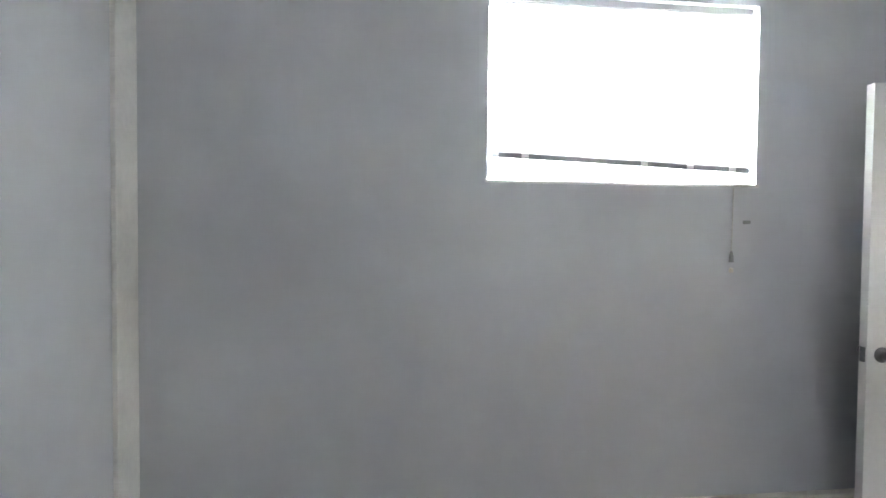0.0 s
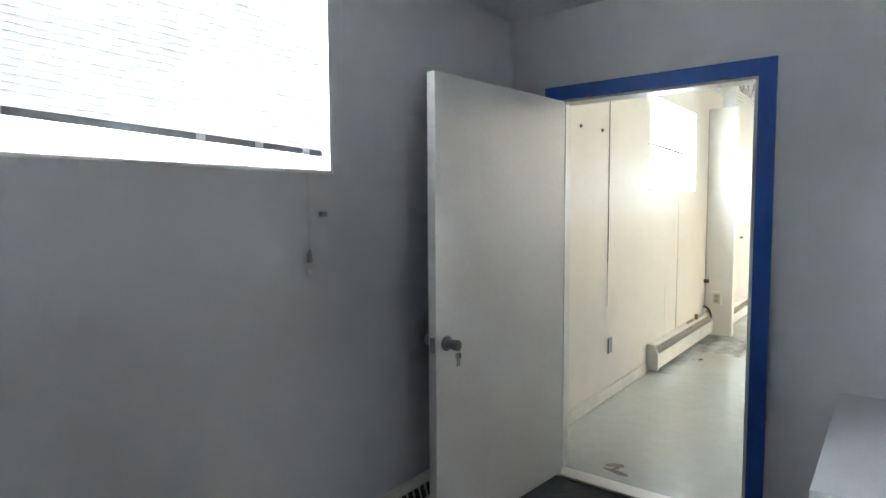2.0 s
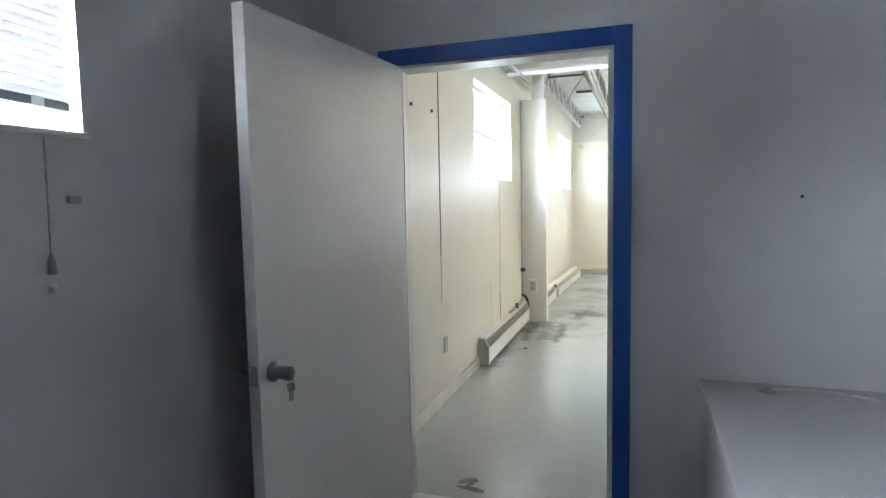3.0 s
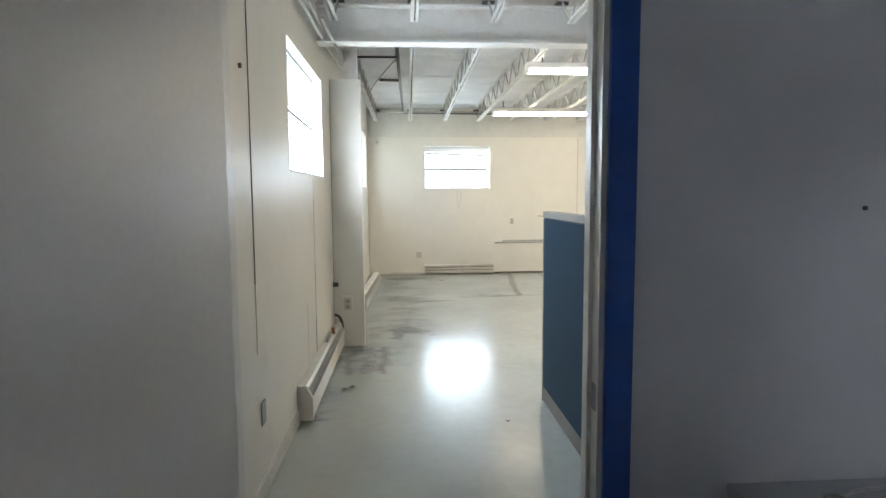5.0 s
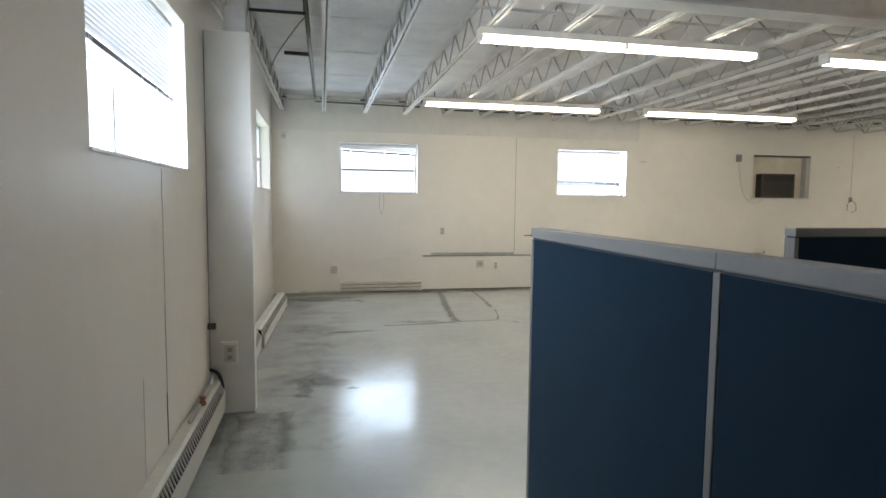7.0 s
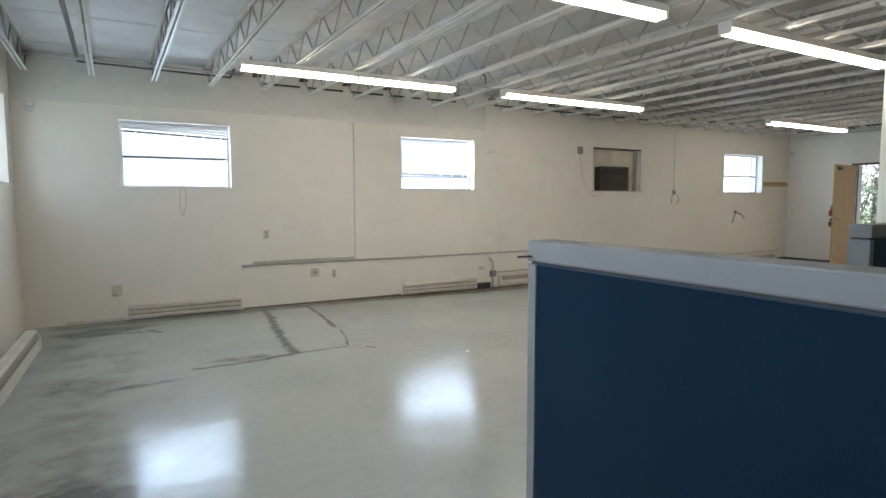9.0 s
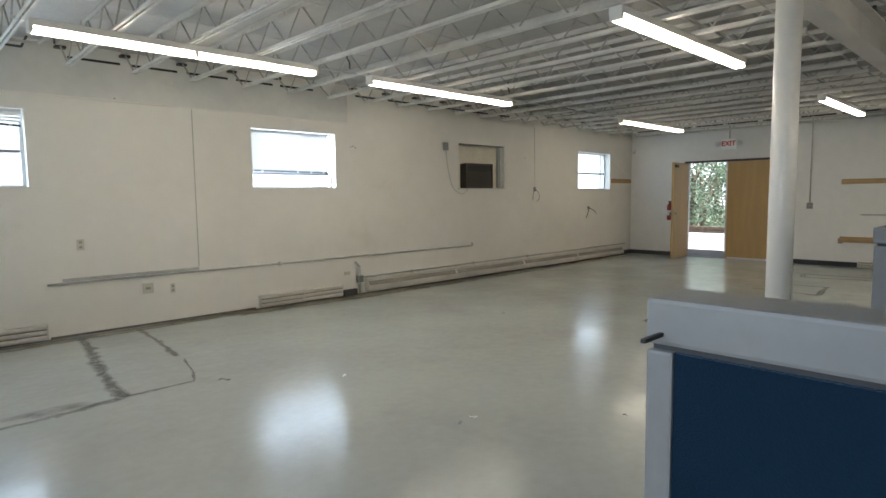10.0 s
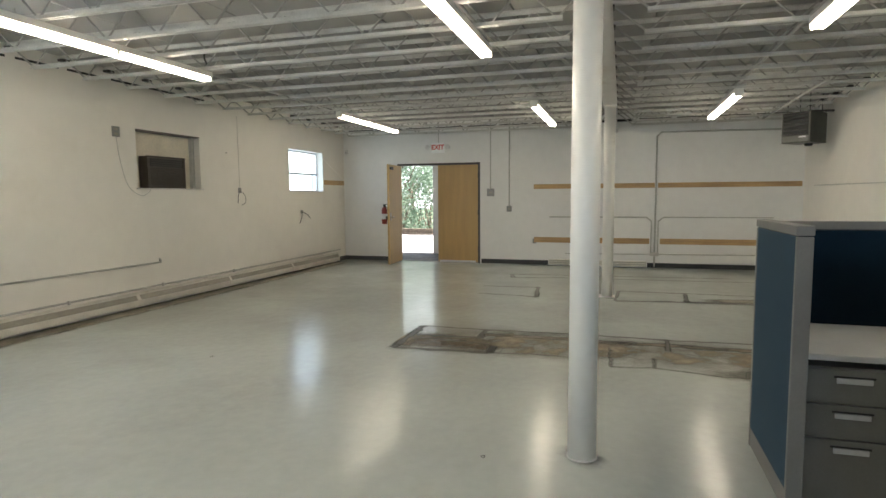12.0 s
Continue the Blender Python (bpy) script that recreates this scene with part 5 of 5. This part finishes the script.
M_CUT = soft_stain("saw_cut_dirt", (0.040, 0.034, 0.025), 1.5, 14)
M_DAMP = soft_stain("grey_damp_dirt", (0.33, 0.34, 0.335), 0.52, 1.7)
M_FOOTPRINT = soft_stain("worn_footprint", (0.41, 0.42, 0.40), 1.25, 2.2)
M_SMEAR = soft_stain("dark_floor_smear", (0.22, 0.22, 0.21), 0.85, 5)
M_DUST = soft_stain("wall_foot_dust", (0.21, 0.18, 0.125), 1.45, 2.5)
M_BROWN = soft_stain("brown_floor_wear", (0.12, 0.088, 0.05), 1.2, 2.6)
M_BROWNMID = soft_stain("mid_brown_wear", (0.15, 0.105, 0.052), 1.1, 2.6)
M_BROWNWASH = soft_stain("brown_wash_wear", (0.30, 0.245, 0.15), 0.86, 1.7)
M_CRACK = soft_stain("ragged_crack_dirt", (0.16, 0.15, 0.13), 0.85, 16)
k = 0
for pts, w, lab in (
    ([(8.33, 5.45), (8.31, 4.73), (8.36, 3.88), (8.33, 2.89), (8.38, 2.0)], 0.035, "dirty saw cut edge of a floor trench"),
    ([(8.33, 5.45), (7.36, 5.43)], 0.075, "dirty saw cut end of a floor trench"),
    ([(7.36, 5.43), (7.38, 4.95), (7.40, 4.49)], 0.055, "dirty saw cut edge of a floor trench"),
    ([(7.92, 5.40), (7.95, 4.71), (8.31, 4.72)], 0.05, "dirty joint across a floor trench"),
    ([(7.40, 4.49), (7.66, 4.50)], 0.06, "dirty joint across a floor trench"),
    ([(7.40, 4.49), (7.47, 4.11), (7.44, 3.70)], 0.022, "dirty edge of a floor trench"),
    ([(8.37, 2.89), (7.90, 2.89)], 0.045, "dirty joint across a floor trench"),
    ([(7.25, 3.41), (7.30, 3.05), (7.62, 3.05)], 0.03, "dirty outline of a patched square"),
    ([(7.25, 3.41), (7.88, 3.43)], 0.03, "dirty outline of a patched square"),
    ([(7.30, 3.05), (7.18, 2.5), (7.22, 2.1)], 0.03, "dirty outline of a patched square"),
    ([(11.36, 5.46), (11.42, 4.58), (10.55, 4.49), (10.65, 5.37)], 0.05, "dirty outline of a patched rectangle"),
    ([(11.36, 3.36), (11.36, 2.42), (11.33, 1.2)], 0.05, "dirty outline of a patched trench"),
    ([(10.48, 3.40), (10.62, 2.47), (10.61, 1.4)], 0.07, "dirty outline of a patched trench"),
    ([(10.62, 2.47), (11.41, 2.43)], 0.04, "dirty joint across a patched trench"),
    ([(10.48, 3.40), (11.36, 3.36)], 0.04, "dirty end of a patched trench"),
    ([(12.43, 5.15), (12.62, 4.3), (12.70, 2.6), (12.8, 1.0)], 0.06, "dirty saw cut near the end wall"),
    ([(12.43, 5.15), (12.88, 5.27), (12.97, 4.34), (13.17, 1.52)], 0.06, "dirty saw cut near the end wall"),
    ([(2.60, 9.30), (2.55, 8.82), (2.38, 7.50), (2.35, 6.95)], 0.085, "dark ragged crack in the floor paint"),
    ([(2.35, 6.95), (2.87, 6.97)], 0.04, "dark ragged crack in the floor paint"),
    ([(2.35, 6.95), (1.9, 6.86), (1.45, 6.86)], 0.06, "dark ragged crack in the floor paint"),
    ([(3.16, 9.32), (3.12, 8.6), (3.05, 7.84)], 0.05, "dark ragged crack in the floor paint"),
    ([(3.06, 7.7), (2.95, 7.2), (2.87, 6.97)], 0.02, "fine crack in the floor paint"),
    ([(3.02, 6.86), (3.08, 6.78)], 0.05, "small dark chip in the floor paint"),
):
    k += 1
    if pts[0][0] > 5:
        faint = "square" in lab
        stain(ribbon(pts, w * (1.7 if pts[0][0] > 10 else 1.5), 0.012, k, 0.003, 0.10, 0.6, 1.35), lab, M_CRACK if faint else M_CUT)
    else:
        stain(ribbon(pts, w * 1.5, w * 0.22, k, 0.003, 0.09, 0.5, 1.35), lab, M_CRACK)
stain(ribbon([(7.80, 5.5), (7.82, 4.4), (7.80, 3.2), (7.76, 1.8)], 1.15, 0.03, 30, 0.0012, 0.2, 0.85, 1.1), "pale brown stained paint round the floor trench", M_BROWNWASH)
stain(ribbon([(8.10, 4.72), (8.13, 3.85), (8.09, 3.4), (8.12, 2.89), (8.10, 2.0)], 0.17, 0.012, 31, 0.0022, 0.06, 0.75, 1.1), "brown worn band along the floor trench", M_BROWN)
stain(ribbon([(7.60, 5.38), (7.62, 5.0), (7.60, 4.55)], 0.46, 0.02, 32, 0.0018, 0.06, 0.85, 1.06), "brown worn paint inside the floor trench", M_BROWNMID)
stain(ribbon([(7.80, 5.40), (7.86, 4.9), (7.88, 4.70)], 0.10, 0.02, 39, 0.0026, 0.05, 0.6, 1.2), "dark brown dirt along the trench joint", M_BROWN)
stain(blot(7.28, 2.35, 0.22, 0.3, 38, 0.0016), "brown smudge beside the floor trench", M_BROWNWASH)
stain(blot(10.85, 1.75, 0.25, 0.5, 33, 0.0018), "dark smudge at a patched trench", M_DUST)
stain(ribbon([(4.3, 9.36), (6.4, 9.30), (9.0, 9.30), (11.5, 9.31), (13.9, 9.34)], 0.42, 0.012, 34, 0.0018, 0.06, 0.85, 1.1), "dusty grey band along the wall foot", M_DUST)
stain(ribbon([(0.25, 9.34), (1.2, 9.28), (2.4, 9.30), (4.3, 9.38)], 0.20, 0.012, 35, 0.0018, 0.06, 0.85, 1.1), "dusty grey band along the wall foot", M_DUST)
stain(ribbon([(0.55, 3.5), (0.60, 5.0), (0.62, 6.5), (0.66, 8.0), (0.7, 9.3)], 1.0, 0.05, 36, 0.0012, 0.3, 0.8, 1.1), "grey damp dirt along the wall foot", M_DAMP)
stain(ribbon([(0.12, 2.3), (0.14, 3.2), (0.16, 4.15)], 0.24, 0.01, 37, 0.0014, 0.2, 0.8, 1.1), "grey damp dirt along the wall foot", M_DAMP)
stain(ribbon([(0.33, 4.16), (0.35, 3.75), (0.36, 3.28)], 0.46, 0.006, 74, 0.0020, 0.05, 0.94, 1.04), "darker worn rectangle where a cabinet stood", M_FOOTPRINT)
stain(ribbon([(0.56, 4.95), (0.62, 4.75), (0.60, 4.45)], 0.16, 0.03, 75, 0.0021, 0.05, 0.7, 1.1), "dark scuffed stain on the floor", M_SMEAR)
stain(ribbon([(0.45, 8.7), (0.9, 8.75), (1.35, 8.6)], 0.16, 0.05, 77, 0.0021, 0.05, 0.4, 1.2), "dark scuffed streak on the floor", M_SMEAR)
for i, (x, y, rx, ry) in enumerate(((0.78, 4.82, 0.17, 0.22), (0.97, 4.61, 0.05, 0.05), (1.1, 6.6, 0.3, 0.06), (1.9, 7.0, 0.35, 0.10), (7.2, 2.2, 0.3, 0.25), (0.8, 8.9, 0.5, 0.25), (5.43, 3.53, 0.15, 0.14), (10.85, 3.52, 0.20, 0.18))):
    stain(blot(x, y, rx, ry, 50 + i, 0.0025), "dark scuffed stain on the floor", M_SMEAR)


def litter(x, y, s, seed, label, material):
    rng = random.Random(seed)
    bm = bmesh.new()
    for q in range(4):
        a = rng.uniform(0, 6.28)
        p = [Vector((x + rng.uniform(-s, s) * 0.5, y + rng.uniform(-s, s) * 0.5, 0.004)) for _ in range(2)]
        n = Vector((math.cos(a), math.sin(a), 0)) * s * 0.10
        v = [bm.verts.new(c) for c in (p[0] - n, p[0] + n, p[1] + n + Vector((0, 0, s * 0.12)), p[1] - n + Vector((0, 0, s * 0.08)))]
        bm.faces.new(v)
        bm.faces.new([bm.verts.new(w.co - Vector((0, 0, 0.0025))) for w in reversed(v)])
    return tagged(part("litter_scrap", bm, material), label, "litter")


litter(0.27, 2.92, 0.13, 3, "dark torn scrap on the floor beside the heater", M_DARKPIPE)
stain(blot(0.49, 0.27, 0.045, 0.03, 71, 0.003, 0.6), "grey scuff just inside the doorway", M_GRIME)
stain(blot(0.53, 0.19, 0.065, 0.025, 72, 0.003, -0.3), "grey scuff just inside the doorway", M_GRIME)
stain(ribbon([(0.47, 0.27), (0.52, 0.24), (0.49, 0.20)], 0.03, 0.006, 73, 0.0035, 0.02), "grey scuff just inside the doorway", M_GRIME)
for i, (x, y) in enumerate(((1.35, 2.2), (4.29, 3.8), (4.58, 4.16), (5.27, 4.06), (3.0, 3.7), (6.6, 6.9))):
    litter(x, y, 0.035, 10 + i, "tiny dark crumb on the floor", M_DARKPIPE)

for i, (x, y) in enumerate(((3.78, 6.22), (3.86, 4.86), (3.72, 4.84))):
    litter(x, y, 0.06, 41 + i, "small white paper scrap on the floor", M_SIGN)

# ---- outdoors ----
tagged(part("ground", box(-150, -150, -0.5, 170, 170, -0.16), M_GRASS), "grass ground around the building", "ground", kind="structure")
tagged(part("pavement", box(LX + 0.15, 3.0, -0.155, 23.5, 16.0, -0.02), M_ASPHALT), "pale concrete apron outside the exit", "pavement", kind="structure")


def tree(m, seed, h, spread):
    """Trunk, limbs and a crown of small leaves in uneven clumps."""
    rng = random.Random(seed)
    t = thing("tree", "leafy green tree outside the building", "tree", m, "trees")
    bm = rod((0, 0, 0), (0.1, 0.05, h * 0.45), 0.16, 9, 0.10)
    tips = []
    for i in range(9):
        a = rng.uniform(0, 6.28)
        z0 = h * rng.uniform(0.12, 0.45)
        tip = Vector((math.cos(a) * spread * rng.uniform(0.4, 0.8), math.sin(a) * spread * rng.uniform(0.4, 0.8), z0 + h * rng.uniform(0.08, 0.42)))
        add_rod(bm, (0.08, 0.04, z0), tip, 0.05, 6, 0.015)
        tips.append(tip)
    part("trunk", bm, M_BARK, t)
    verts, faces = [], []
    for c in range(24):
        base = rng.choice(tips) + Vector((rng.gauss(0, spread * 0.22), rng.gauss(0, spread * 0.22), rng.gauss(0, h * 0.10)))
        r = rng.uniform(0.25, 0.55)
        for _ in range(60):
            p = base + Vector((rng.gauss(0, r), rng.gauss(0, r), rng.gauss(0, r * 0.7)))
            u = Vector((rng.gauss(0, 1), rng.gauss(0, 1), rng.gauss(0, 0.6))).normalized()
            w = u.cross(Vector((rng.gauss(0, 1), rng.gauss(0, 1), rng.gauss(0, 1)))).normalized()
            s = rng.uniform(0.05, 0.10)
            n = len(verts)
            verts += [p - u * s, p + w * s * 0.5, p + u * s, p - w * s * 0.5]
            faces.append((n, n + 1, n + 2, n + 3))
    me = bpy.data.meshes.new("crown")
    me.from_pydata([tuple(v) for v in verts], [], faces)
    me.materials.append(M_LEAF)
    cr = new("crown", me)
    cr.parent = t
    return t


t1 = tree(pose(26.5, 13.0, -0.2), 5, 5.5, 2.4)
t2 = tree(pose(29.5, 11.2, -0.2), 8, 6.5, 2.8)
for base, x, y, r in ((t1, 30.5, 14.2, 70), (t1, 33.5, 12.4, 200), (t2, 33, 14.5, 20)):
    copy_thing(base, pose(x, y, -0.2, 0, 0, r))


def shrub(m, seed, w, h):
    """Several thin stems and a loose, uneven mass of leaves from the ground up."""
    rng = random.Random(seed)
    t = thing("shrub", "dense pale green shrub beyond the pavement", "shrub", m, "shrubs")
    bm = bmesh.new()
    for i in range(9):
        a = rng.uniform(0, 6.28)
        add_rod(bm, (0.1 * math.cos(a), 0.1 * math.sin(a), 0), (w * 0.6 * math.cos(a), w * 0.6 * math.sin(a), h * rng.uniform(0.5, 0.95)), 0.03, 6, 0.008)
    part("stems", bm, M_BARK, t)
    verts, faces = [], []
    for c in range(25):
        a, rad = rng.uniform(0, 6.28), w * math.sqrt(rng.random())
        base = Vector((math.cos(a) * rad, math.sin(a) * rad, h * rng.uniform(0.05, 1.0) * (1 - 0.35 * rad / w)))
        r = rng.uniform(0.16, 0.38)
        for _ in range(44):
            p = base + Vector((rng.gauss(0, r), rng.gauss(0, r), rng.gauss(0, r * 0.7)))
            p.z = max(p.z, 0.02)
            u = Vector((rng.gauss(0, 1), rng.gauss(0, 1), rng.gauss(0, 0.6))).normalized()
            q = u.cross(Vector((rng.gauss(0, 1), rng.gauss(0, 1), rng.gauss(0, 1)))).normalized()
            k = rng.uniform(0.04, 0.085)
            n = len(verts)
            verts += [p - u * k, p + q * k * 0.5, p + u * k, p - q * k * 0.5]
            faces.append((n, n + 1, n + 2, n + 3))
    me = bpy.data.meshes.new("leaves")
    me.from_pydata([tuple(v) for v in verts], [], faces)
    me.materials.append(M_LEAF)
    lv = new("leaves", me)
    lv.parent = t
    return t


s1 = shrub(pose(24.9, 12.2, -0.17), 15, 1.1, 2.3)
s2 = shrub(pose(26.0, 13.6, -0.17), 17, 1.3, 3.3)
for base, x, y, r in ((s1, 25.4, 10.9, 80), (s2, 27.0, 11.8, 130), (s1, 24.7, 14.3, 200), (s2, 28.2, 15.0, 30)):
    copy_thing(base, pose(x, y, -0.17, 0, 0, r))
lw = thing("timber_edging", "weathered timber edging beyond the pavement", "edging")
for i, z in enumerate((-0.02, 0.16)):
    part("sleeper", box(23.6 + i * 0.04, 6.0, z - 0.12, 23.8, 15.5, z + 0.05, 0.01), M_BARK, lw)


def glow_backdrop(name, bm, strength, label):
    """Glowing sheet that stands in for hazy bright distance: pale sky with soft foliage."""
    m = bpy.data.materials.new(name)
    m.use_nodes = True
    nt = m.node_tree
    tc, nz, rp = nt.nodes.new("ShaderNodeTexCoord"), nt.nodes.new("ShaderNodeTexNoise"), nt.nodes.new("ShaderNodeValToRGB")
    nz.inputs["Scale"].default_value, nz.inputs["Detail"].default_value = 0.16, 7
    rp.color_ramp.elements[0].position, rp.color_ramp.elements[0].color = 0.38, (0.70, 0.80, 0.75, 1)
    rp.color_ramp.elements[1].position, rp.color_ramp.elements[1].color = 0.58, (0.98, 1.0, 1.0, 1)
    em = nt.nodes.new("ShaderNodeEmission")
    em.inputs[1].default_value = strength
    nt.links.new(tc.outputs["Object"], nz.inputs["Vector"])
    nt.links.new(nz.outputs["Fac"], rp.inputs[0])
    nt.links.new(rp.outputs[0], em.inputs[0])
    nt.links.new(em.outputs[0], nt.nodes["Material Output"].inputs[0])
    return tagged(part(name, bm, m), label, "backdrop", kind="structure")


glow_backdrop("backdrop", box(-60, 70, -0.2, 90, 70.2, 22), 0.50, "glowing backdrop of hazy trees and sky far off")
glow_backdrop("backdrop", box(75, -20, -0.2, 75.2, 31, 20), 0.75, "glowing backdrop of hazy trees far off")
glow_backdrop("backdrop", box(75, 31.1, -0.2, 75.2, 70, 20), 0.8, "glowing backdrop of hazy trees and sky far off")
